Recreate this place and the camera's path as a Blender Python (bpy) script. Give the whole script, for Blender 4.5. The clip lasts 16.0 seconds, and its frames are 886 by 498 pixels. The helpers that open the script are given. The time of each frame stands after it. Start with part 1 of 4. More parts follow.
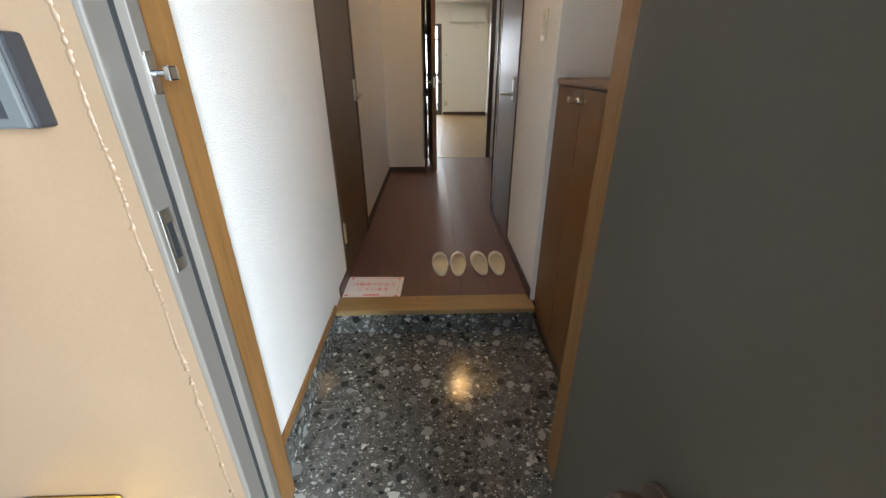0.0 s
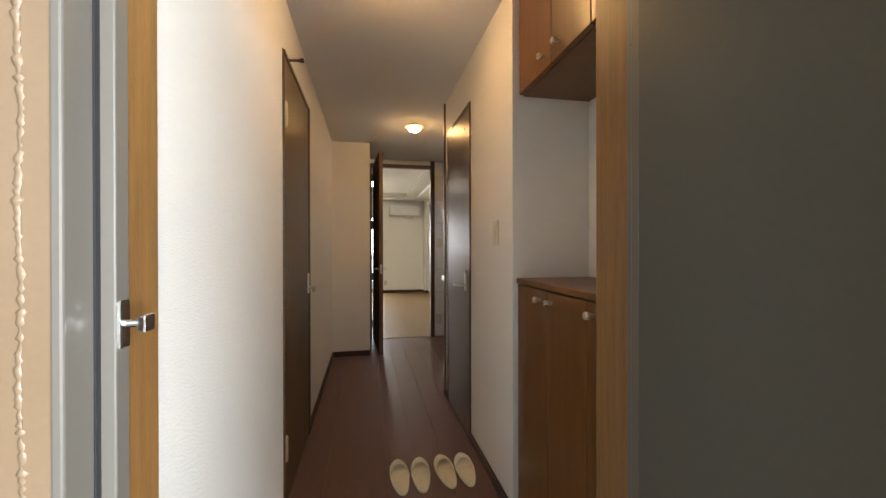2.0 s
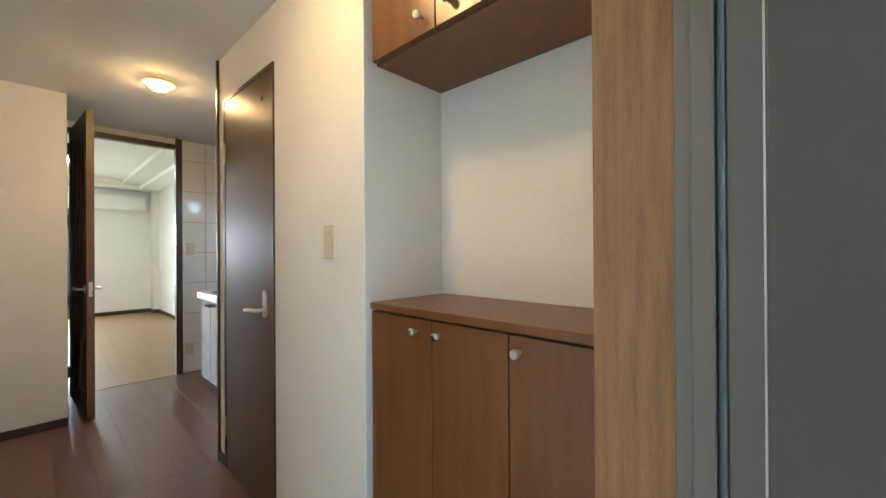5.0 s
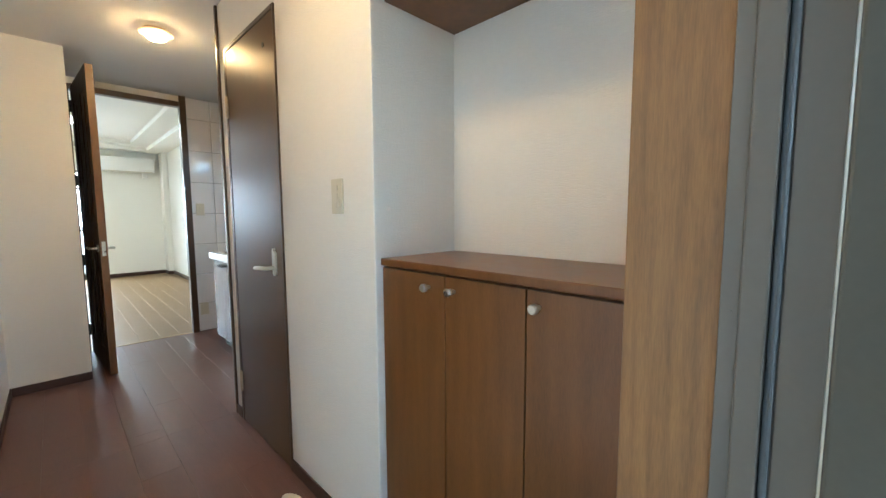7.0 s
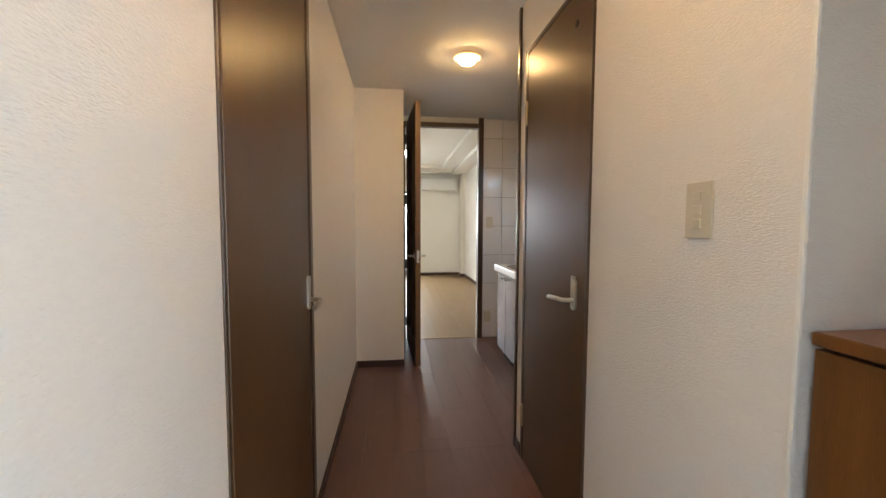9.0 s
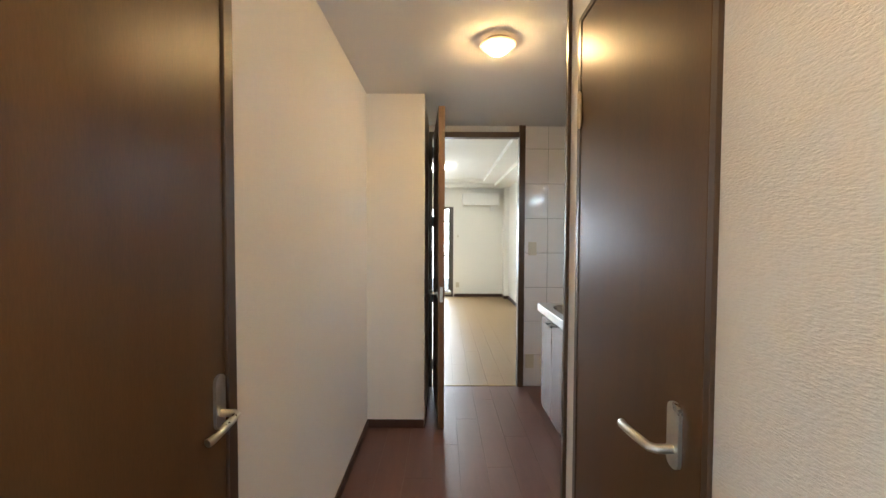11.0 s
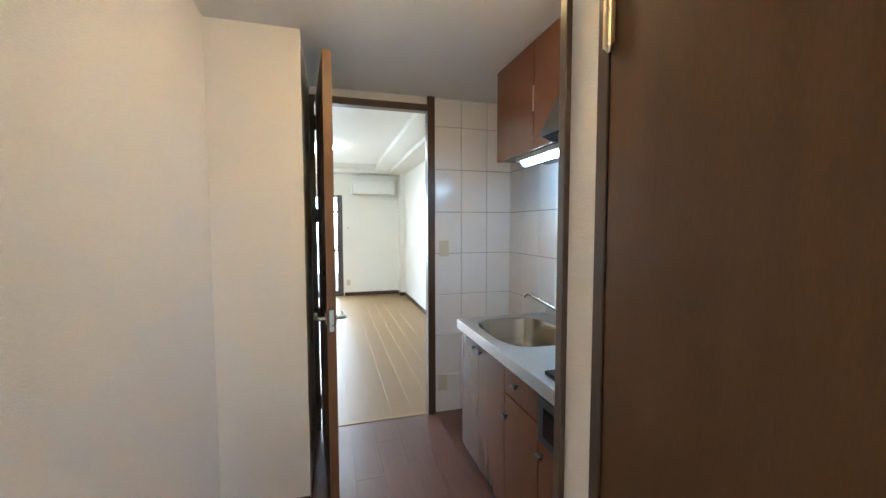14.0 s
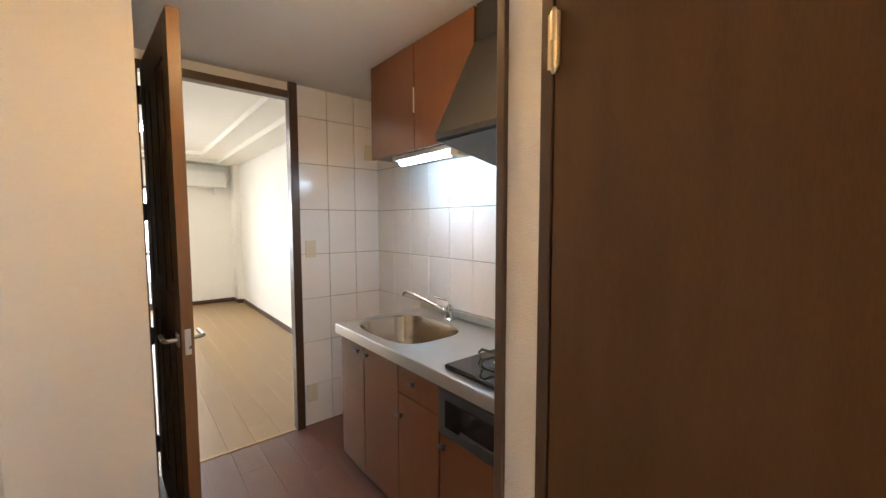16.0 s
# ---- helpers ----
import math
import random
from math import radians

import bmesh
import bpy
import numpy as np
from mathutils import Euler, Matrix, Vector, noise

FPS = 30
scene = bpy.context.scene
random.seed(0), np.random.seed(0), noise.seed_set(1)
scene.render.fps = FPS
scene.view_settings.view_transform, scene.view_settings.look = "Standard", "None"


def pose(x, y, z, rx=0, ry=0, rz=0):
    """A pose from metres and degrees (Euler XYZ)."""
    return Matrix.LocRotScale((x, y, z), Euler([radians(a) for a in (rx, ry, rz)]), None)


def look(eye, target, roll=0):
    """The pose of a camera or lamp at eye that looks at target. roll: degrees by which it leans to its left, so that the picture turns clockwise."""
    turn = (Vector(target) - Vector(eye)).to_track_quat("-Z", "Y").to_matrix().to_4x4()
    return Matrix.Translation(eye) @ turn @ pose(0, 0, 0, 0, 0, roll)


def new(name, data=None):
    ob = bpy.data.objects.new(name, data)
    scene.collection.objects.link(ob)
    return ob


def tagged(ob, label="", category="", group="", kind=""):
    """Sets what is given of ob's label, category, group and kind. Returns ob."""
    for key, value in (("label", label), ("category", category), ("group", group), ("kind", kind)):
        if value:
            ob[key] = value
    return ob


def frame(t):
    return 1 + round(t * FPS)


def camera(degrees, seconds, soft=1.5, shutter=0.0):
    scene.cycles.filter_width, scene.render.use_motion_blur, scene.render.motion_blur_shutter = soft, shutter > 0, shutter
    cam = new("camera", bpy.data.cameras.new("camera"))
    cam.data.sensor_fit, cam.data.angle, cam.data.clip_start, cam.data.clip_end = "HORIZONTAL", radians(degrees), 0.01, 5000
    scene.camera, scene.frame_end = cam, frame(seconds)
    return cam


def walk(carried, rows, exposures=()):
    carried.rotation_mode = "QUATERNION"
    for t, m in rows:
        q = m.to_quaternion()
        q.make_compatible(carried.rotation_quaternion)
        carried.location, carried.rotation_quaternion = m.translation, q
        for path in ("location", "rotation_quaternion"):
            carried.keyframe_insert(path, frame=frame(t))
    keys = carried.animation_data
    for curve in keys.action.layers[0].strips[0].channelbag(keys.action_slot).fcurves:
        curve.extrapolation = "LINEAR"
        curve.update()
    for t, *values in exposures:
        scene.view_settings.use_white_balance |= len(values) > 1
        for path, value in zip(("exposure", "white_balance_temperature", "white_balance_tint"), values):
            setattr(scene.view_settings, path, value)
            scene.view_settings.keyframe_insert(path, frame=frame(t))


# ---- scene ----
cam = camera(98.1, 16.0)
PATH = [
    (0, (-0.01, -0.129, 1.041), (0.038, 1.679, 0.188), -0.2),
    (0.5, (-0.014, -0.148, 1.07), (0.036, 1.742, 0.419), -0.1),
    (1, (-0.019, -0.171, 1.116), (0.016, 1.792, 0.735), -0.0),
    (1.5, (-0.025, -0.159, 1.131), (0.023, 1.839, 1.064), -0.2),
    (2, (-0.13, -0.029, 1.129), (0.259, 1.933, 1.124), -0.1),
    (2.5, (-0.259, 0.174, 1.156), (0.679, 1.94, 1.167), -0.3),
    (3, (-0.244, 0.359, 1.166), (0.991, 1.932, 1.172), -0.4),
    (3.5, (-0.244, 0.429, 1.176), (1.196, 1.817, 1.189), -0.5),
    (6, (-0.239, 0.487, 1.146), (1.223, 1.852, 1.135), -0.4),
    (6.5, (-0.229, 0.502, 1.135), (1.208, 1.885, 0.986), -0.2),
    (7, (-0.215, 0.518, 1.137), (1.2, 1.92, 0.956), -0.3),
    (7.5, (-0.24, 0.532, 1.143), (0.876, 2.183, 0.975), -0.3),
    (8, (-0.257, 0.575, 1.142), (0.488, 2.425, 0.994), -0.1),
    (8.5, (-0.229, 0.688, 1.14), (0.148, 2.648, 1.004), 0.1),
    (9, (-0.16, 0.959, 1.166), (0.083, 2.941, 1.041), 0.2),
    (11.5, (0.06, 1.55, 1.314), (0.019, 3.549, 1.255), 0.4),
    (12, (0.079, 1.581, 1.324), (0.02, 3.578, 1.231), 0.6),
    (12.5, (0.0, 1.735, 1.305), (0.048, 3.732, 1.196), 0.5),
    (13, (-0.06, 1.925, 1.374), (0.201, 3.906, 1.285), 0.4),
    (13.5, (-0.036, 2.075, 1.369), (0.386, 4.027, 1.262), 0.2),
    (14, (0.02, 2.207, 1.356), (0.579, 4.123, 1.233), -0.1),
    (14.5, (-0.037, 2.27, 1.359), (0.541, 4.177, 1.183), 0.2),
    (15, (-0.115, 2.311, 1.349), (0.878, 4.041, 1.2), 0.2),
    (15.5, (-0.143, 2.336, 1.342), (1.041, 3.942, 1.201), -0.1),
    (16, (-0.156, 2.322, 1.366), (1.12, 3.856, 1.227), -0.1),
]
EXPOSURES = [(0.0, 0.45, 6300, 10), (1.0, 0.30, 6400, 10), (1.5, 0.20, 6400, 10), (2.0, 0.30, 6900, 12), (2.5, 0.60, 7800, 24), (3.0, 0.85, 7400, 16), (3.5, 1.14, 5900, 4), (6.0, 1.24, 5600, 0),
             (6.5, 1.29, 5450, 0), (7.0, 1.34, 5350, 0), (7.5, 1.29, 5500, 2), (8.0, 0.94, 6300, 10), (8.5, 0.65, 7000, 16), (9.0, 0.89, 6300, 10), (11.5, 1.29, 5800, 5), (12.0, 1.34, 5700, 5),
             (12.5, 1.39, 5400, 2), (13.0, 1.49, 5100, 0), (13.5, 1.44, 5200, 2), (14.5, 1.44, 5300, 4), (15.0, 1.39, 5700, 8), (15.5, 1.39, 6250, 11), (16.0, 1.49, 6350, 12)]
walk(cam, [(t, look(eye, target, roll)) for t, eye, target, roll in PATH], EXPOSURES)
WINDOW_W, PORCH_W, LAMP_E, TUBE_E, BACK_E = 50.0, 640.0, 98.0, 21.0, 3.0

# ---- world and large lights ----
world = bpy.data.worlds.new("sky")
scene.world = world
world.use_nodes = True
wn = world.node_tree
sky = wn.nodes.new("ShaderNodeTexSky")
sky.sky_type, sky.sun_disc = "NISHITA", False
sky.sun_elevation, sky.sun_rotation = radians(50), radians(20)
wn.links.new(sky.outputs["Color"], wn.nodes["Background"].inputs["Color"])
wn.nodes["Background"].inputs["Strength"].default_value = 0.12

sun = new("sun", bpy.data.lights.new("sun", "SUN"))
sun.data.energy, sun.data.angle, sun.data.color = 1.2, radians(12), (1.0, 0.95, 0.88)
sun.matrix_world = look((0, 0, 10), (-2.0, -5.0, 2.0))

window_light = new("window_light", bpy.data.lights.new("window_light", "AREA"))
window_light.data.shape, window_light.data.size, window_light.data.size_y = "RECTANGLE", 1.7, 1.5
window_light.data.energy, window_light.data.color = WINDOW_W, (0.93, 0.97, 1.0)
window_light.matrix_world = look((-0.65, 10.75, 1.55), (-1.25, 7.4, -0.4))

porch_light = new("porch_sky_light", bpy.data.lights.new("porch_sky_light", "AREA"))
porch_light.data.shape, porch_light.data.size, porch_light.data.size_y = "RECTANGLE", 1.8, 2.3
porch_light.data.energy, porch_light.data.color = PORCH_W, (0.80, 0.91, 1.0)
porch_light.matrix_world = look((1.85, -2.80, 1.30), (-0.2, 0.8, 0.9))


# ---- materials ----
def material(name, color, rough=0.5, metal=0.0, vary=0.12, scale=6.0, bump=0.0, bump_scale=60.0, stretch=(1, 1, 1), fine=120.0,
             rough_vary=0.1, emit=0.0, emit_color=None, per_piece=0.0, coat=0.0, depth=0.002):
    m = bpy.data.materials.new(name)
    m.use_nodes = True
    nt = m.node_tree
    n, l = nt.nodes, nt.links
    b = n["Principled BSDF"]
    b.inputs["Metallic"].default_value = metal
    b.inputs["Coat Weight"].default_value = coat
    b.inputs["Coat Roughness"].default_value = 0.12
    co = n.new("ShaderNodeTexCoord")
    mp = n.new("ShaderNodeMapping")
    mp.inputs["Scale"].default_value = stretch
    l.new(co.outputs["Object"], mp.inputs["Vector"])
    big, small = n.new("ShaderNodeTexNoise"), n.new("ShaderNodeTexNoise")
    big.inputs["Scale"].default_value, small.inputs["Scale"].default_value = scale, fine
    big.inputs["Detail"].default_value, small.inputs["Detail"].default_value = 5, 3
    mixer = n.new("ShaderNodeMath")
    mixer.operation = "MULTIPLY_ADD"
    mixer.inputs[1].default_value = 0.4
    l.new(mp.outputs["Vector"], big.inputs["Vector"])
    l.new(mp.outputs["Vector"], small.inputs["Vector"])
    l.new(small.outputs["Fac"], mixer.inputs[0])
    half = n.new("ShaderNodeMath")
    half.operation = "MULTIPLY"
    half.inputs[1].default_value = 0.6
    l.new(big.outputs["Fac"], half.inputs[0])
    l.new(half.outputs[0], mixer.inputs[2])
    value = mixer.outputs[0]
    if per_piece:
        info = n.new("ShaderNodeObjectInfo")
        add = n.new("ShaderNodeMath")
        add.operation = "MULTIPLY_ADD"
        add.inputs[1].default_value = per_piece
        l.new(info.outputs["Random"], add.inputs[0])
        l.new(value, add.inputs[2])
        shift = n.new("ShaderNodeMath")
        shift.operation = "SUBTRACT"
        shift.inputs[1].default_value = per_piece / 2
        l.new(add.outputs[0], shift.inputs[0])
        value = shift.outputs[0]
        far = n.new("ShaderNodeVectorMath")
        far.operation = "MULTIPLY_ADD"
        far.inputs[1].default_value = (37.0, 53.0, 71.0)
        l.new(info.outputs["Random"], far.inputs[0])
        l.new(co.outputs["Object"], far.inputs[2])
        l.new(far.outputs["Vector"], mp.inputs["Vector"])
    ramp = n.new("ShaderNodeValToRGB")
    ramp.color_ramp.elements[0].position, ramp.color_ramp.elements[1].position = 0.3, 0.7
    ramp.color_ramp.elements[0].color = (*[c * (1 - vary) for c in color], 1)
    ramp.color_ramp.elements[1].color = (*[min(1, c * (1 + vary)) for c in color], 1)
    l.new(value, ramp.inputs["Fac"])
    l.new(ramp.outputs["Color"], b.inputs["Base Color"])
    rr = n.new("ShaderNodeMapRange")
    rr.inputs["To Min"].default_value, rr.inputs["To Max"].default_value = max(0.02, rough - rough_vary), min(1, rough + rough_vary)
    l.new(big.outputs["Fac"], rr.inputs["Value"])
    l.new(rr.outputs["Result"], b.inputs["Roughness"])
    if bump:
        bt = n.new("ShaderNodeTexNoise")
        bt.inputs["Scale"].default_value, bt.inputs["Detail"].default_value = bump_scale, 4
        l.new(mp.outputs["Vector"], bt.inputs["Vector"])
        bp = n.new("ShaderNodeBump")
        bp.inputs["Strength"].default_value, bp.inputs["Distance"].default_value = bump, depth
        l.new(bt.outputs["Fac"], bp.inputs["Height"])
        l.new(bp.outputs["Normal"], b.inputs["Normal"])
    if emit:
        b.inputs["Emission Color"].default_value = (*(emit_color or color), 1)
        b.inputs["Emission Strength"].default_value = emit
    return m


def terrazzo_material():
    """Grey-brown cement with rounded chips of four sizes, dark, grey and pale."""
    m = bpy.data.materials.new("terrazzo")
    m.use_nodes = True
    nt = m.node_tree
    n, l = nt.nodes, nt.links
    b = n["Principled BSDF"]
    co = n.new("ShaderNodeTexCoord")
    warp = n.new("ShaderNodeTexNoise")
    warp.inputs["Scale"].default_value, warp.inputs["Detail"].default_value = 38, 3
    vm = n.new("ShaderNodeMixRGB")
    vm.inputs["Fac"].default_value = 0.030
    l.new(co.outputs["Object"], warp.inputs["Vector"])
    l.new(co.outputs["Object"], vm.inputs["Color1"])
    l.new(warp.outputs["Color"], vm.inputs["Color2"])
    base = n.new("ShaderNodeTexNoise")
    base.inputs["Scale"].default_value, base.inputs["Detail"].default_value = 30, 8
    br = n.new("ShaderNodeValToRGB")
    br.color_ramp.elements[0].position, br.color_ramp.elements[1].position = 0.35, 0.68
    br.color_ramp.elements[0].color, br.color_ramp.elements[1].color = (0.070, 0.068, 0.060, 1), (0.150, 0.146, 0.130, 1)
    l.new(co.outputs["Object"], base.inputs["Vector"])
    l.new(base.outputs["Fac"], br.inputs["Fac"])
    color = br.outputs["Color"]
    for scale, least, spread, keep, long in ((150, 0.15, 0.30, 0.4, 1.5), (80, 0.14, 0.32, 0.42, 1.9), (44, 0.18, 0.32, 0.50, 1.3), (24, 0.20, 0.32, 0.42, 0.85)):
        mp = n.new("ShaderNodeMapping")
        mp.inputs["Scale"].default_value = (1.0, long, 1.0)
        mp.inputs["Rotation"].default_value = (0, 0, scale * 0.7)
        l.new(vm.outputs["Color"], mp.inputs["Vector"])
        v = n.new("ShaderNodeTexVoronoi")
        v.inputs["Scale"].default_value = scale
        l.new(mp.outputs["Vector"], v.inputs["Vector"])
        sep = n.new("ShaderNodeSeparateColor")
        l.new(v.outputs["Color"], sep.inputs["Color"])
        size = n.new("ShaderNodeMath")
        size.operation = "MULTIPLY_ADD"
        size.inputs[1].default_value, size.inputs[2].default_value = spread, least
        l.new(sep.outputs["Green"], size.inputs[0])
        inside = n.new("ShaderNodeMath")
        inside.operation = "LESS_THAN"
        l.new(v.outputs["Distance"], inside.inputs[0])
        l.new(size.outputs[0], inside.inputs[1])
        chosen = n.new("ShaderNodeMath")
        chosen.operation = "LESS_THAN"
        chosen.inputs[1].default_value = keep
        l.new(sep.outputs["Red"], chosen.inputs[0])
        both = n.new("ShaderNodeMath")
        both.operation = "MULTIPLY"
        l.new(inside.outputs[0], both.inputs[0])
        l.new(chosen.outputs[0], both.inputs[1])
        chip = n.new("ShaderNodeValToRGB")
        e = chip.color_ramp.elements
        e[0].position, e[0].color = 0.0, (0.018, 0.018, 0.017, 1)
        e[1].position, e[1].color = 1.0, (0.62, 0.61, 0.56, 1)
        for at, c in ((0.28, (0.040, 0.038, 0.034, 1)), (0.34, (0.24, 0.24, 0.225, 1)), (0.75, (0.40, 0.40, 0.37, 1))):
            e.new(at).color = c
        l.new(sep.outputs["Blue"], chip.inputs["Fac"])
        mx = n.new("ShaderNodeMixRGB")
        l.new(both.outputs[0], mx.inputs["Fac"])
        l.new(color, mx.inputs["Color1"])
        l.new(chip.outputs["Color"], mx.inputs["Color2"])
        color = mx.outputs["Color"]
    grime = n.new("ShaderNodeTexNoise")
    grime.inputs["Scale"].default_value, grime.inputs["Detail"].default_value = 7, 5
    l.new(co.outputs["Object"], grime.inputs["Vector"])
    gr = n.new("ShaderNodeMapRange")
    gr.inputs["To Min"].default_value, gr.inputs["To Max"].default_value = 0.08, 0.18
    l.new(grime.outputs["Fac"], gr.inputs["Value"])
    l.new(color, b.inputs["Base Color"])
    l.new(gr.outputs["Result"], b.inputs["Roughness"])
    return m


def glass_material(name, rough=0.0):
    m = bpy.data.materials.new(name)
    m.use_nodes = True
    b = m.node_tree.nodes["Principled BSDF"]
    b.inputs["Transmission Weight"].default_value, b.inputs["Roughness"].default_value, b.inputs["IOR"].default_value = 1.0, rough, 1.2
    return m


wallpaper = material("wallpaper", (0.80, 0.77, 0.72), 0.75, vary=0.03, scale=2.5, bump=1.0, bump_scale=350, stretch=(0.33, 0.33, 1), depth=0.0022)
ceiling_paper = material("ceiling_paper", (0.74, 0.72, 0.69), 0.8, vary=0.03, scale=2, bump=0.2, bump_scale=120)
room_paper = material("room_wallpaper", (0.82, 0.80, 0.73), 0.8, vary=0.02, scale=2, bump=0.3, bump_scale=140)
stucco = material("tan_stucco_paint", (0.205, 0.136, 0.082), 0.45, vary=0.06, scale=5, bump=0.5, bump_scale=22)
concrete = material("corridor_concrete", (0.35, 0.34, 0.32), 0.85, vary=0.15, scale=3, bump=0.3)
terrazzo = terrazzo_material()
dark_plank = material("dark_floor_plank", (0.138, 0.070, 0.058), 0.35, vary=0.15, scale=3.5, stretch=(9, 1, 1), fine=25, per_piece=0.07, rough_vary=0.08)
tan_plank = material("tan_floor_plank", (0.27, 0.170, 0.072), 0.40, vary=0.07, scale=3.5, stretch=(9, 1, 1), fine=25, per_piece=0.10, rough_vary=0.05)
joint_dark = material("floor_joint", (0.03, 0.014, 0.010), 0.7)
dark_door = material("dark_door_laminate", (0.090, 0.046, 0.018), 0.35, vary=0.22, scale=2.0, stretch=(8, 8, 1), fine=60, rough_vary=0.05)
dark_door.node_tree.nodes["Principled BSDF"].inputs["Specular IOR Level"].default_value = 0.28
dark_trim = material("dark_wood_trim", (0.066, 0.037, 0.020), 0.35, vary=0.25, scale=3, stretch=(6, 6, 1))
dark_skirt = material("dark_skirting", (0.060, 0.028, 0.019), 0.4, vary=0.2, scale=4)
edge_wood = material("leaf_edge_wood", (0.175, 0.088, 0.036), 0.38, vary=0.25, scale=3, stretch=(10, 10, 1))
oak = material("oak_lining", (0.23, 0.112, 0.034), 0.42, vary=0.35, scale=5, stretch=(14, 14, 0.9), fine=50, bump=0.12, bump_scale=40)
oak_step = material("oak_nosing", (0.34, 0.215, 0.085), 0.35, vary=0.3, scale=5, stretch=(1, 12, 12), fine=40)
cab_wood = material("brown_cabinet_wood", (0.150, 0.063, 0.018), 0.30, vary=0.28, scale=3.2, stretch=(9, 9, 0.8), fine=70, rough_vary=0.05)
kitchen_wood = material("kitchen_cabinet_laminate", (0.130, 0.053, 0.021), 0.25, vary=0.06, scale=3, stretch=(8, 8, 1), rough_vary=0.04)
steel_grey = material("grey_painted_steel", (0.142, 0.126, 0.106), 0.40, vary=0.05, scale=6)
leaf_paint = material("dark_grey_door_paint", (0.082, 0.073, 0.055), 0.42, vary=0.08, scale=1.2, bump=0.05, bump_scale=200)
brushed = material("brushed_metal", (0.68, 0.66, 0.60), 0.30, metal=1.0, vary=0.08, scale=20)
hinge_brass = material("hinge_metal", (0.60, 0.50, 0.34), 0.32, metal=1.0, vary=0.1, scale=25)
stainless = material("stainless_steel", (0.55, 0.54, 0.52), 0.33, metal=1.0, vary=0.05, scale=30, stretch=(1, 2, 1), rough_vary=0.03)
# darker, browner copy of stainless: shade and reflections in the bowl as colour
shaded_steel = material("shaded_brushed_bowl_steel", (0.40, 0.36, 0.31), 0.24, metal=1.0, vary=0.08, scale=25, stretch=(2, 1, 4), rough_vary=0.03)
chrome = material("chrome", (0.78, 0.78, 0.78), 0.10, metal=1.0, vary=0.03)
seal_rubber = material("shiny_grey_seal", (0.10, 0.115, 0.13), 0.18, vary=0.1)
rubber = material("black_rubber", (0.02, 0.02, 0.022), 0.6)
tile_white = material("white_glazed_tile", (0.78, 0.76, 0.75), 0.17, vary=0.03, scale=4, per_piece=0.3, rough_vary=0.03)
grout = material("grey_grout", (0.20, 0.18, 0.165), 0.9)
plastic_ivory = material("ivory_plastic", (0.60, 0.55, 0.43), 0.4, vary=0.04)
plastic_white = material("white_plastic", (0.80, 0.79, 0.75), 0.4, vary=0.03)
plastic_grey = material("grey_plastic", (0.075, 0.08, 0.08), 0.45, vary=0.08)
plastic_dark = material("dark_plastic", (0.018, 0.019, 0.021), 0.55, vary=0.1)
hood_paint = material("dark_grey_hood_paint", (0.014, 0.0145, 0.016), 0.45, vary=0.08)
black_enamel = material("black_enamel", (0.010, 0.010, 0.012), 0.08, vary=0.1, rough_vary=0.03)
iron = material("cast_iron", (0.02, 0.02, 0.02), 0.5, vary=0.2, bump=0.2)
cream_felt = material("cream_slipper_vinyl", (0.80, 0.74, 0.58), 0.6, vary=0.08, scale=20, bump=0.2, bump_scale=200)
cream_inner = material("cream_slipper_insole", (0.76, 0.67, 0.48), 0.75, vary=0.1, scale=20)
paper_white = material("white_paper", (0.86, 0.84, 0.85), 0.6, vary=0.02)
print_pink = material("pink_print", (0.80, 0.16, 0.24), 0.6, vary=0.05)
yellow_plastic = material("yellow_plastic", (0.85, 0.55, 0.10), 0.4, vary=0.06)
knob_brown = material("brown_metal_paint", (0.10, 0.065, 0.05), 0.35, metal=0.3, vary=0.1)
lamp_glass = material("lit_lamp_glass", (0.95, 0.85, 0.7), 0.3, vary=0.02, emit=LAMP_E, emit_color=(1.0, 0.60, 0.24))
lamp_rim = material("lit_lamp_rim", (0.9, 0.75, 0.5), 0.25, vary=0.03, emit=0.7, emit_color=(1.0, 0.55, 0.2))
room_lamp_glass = material("lit_room_lamp_cover", (0.95, 0.95, 0.93), 0.3, vary=0.02, emit=22.0, emit_color=(1.0, 0.96, 0.88))
tube_glass = material("lit_fluorescent_cover", (0.95, 0.97, 1.0), 0.3, vary=0.02, emit=TUBE_E, emit_color=(0.60, 0.83, 1.0))
window_alu = material("bronze_window_aluminium", (0.13, 0.115, 0.10), 0.4, metal=0.6, vary=0.05)
clear_glass = glass_material("clear_glass")


# ---- building helpers ----
def box(bm, x0, x1, y0, y1, z0, z1, bevel=0.0, segments=2):
    m = Matrix.Translation(((x0 + x1) / 2, (y0 + y1) / 2, (z0 + z1) / 2)) @ Matrix.Diagonal((x1 - x0, y1 - y0, z1 - z0, 1))
    made = bmesh.ops.create_cube(bm, size=1, matrix=m)
    if bevel:
        edges = list({e for v in made["verts"] for e in v.link_edges})
        bmesh.ops.bevel(bm, geom=edges, offset=bevel, segments=segments, affect="EDGES", profile=0.5)
    return bm


def boxed(*a, **k):
    return box(bmesh.new(), *a, **k)


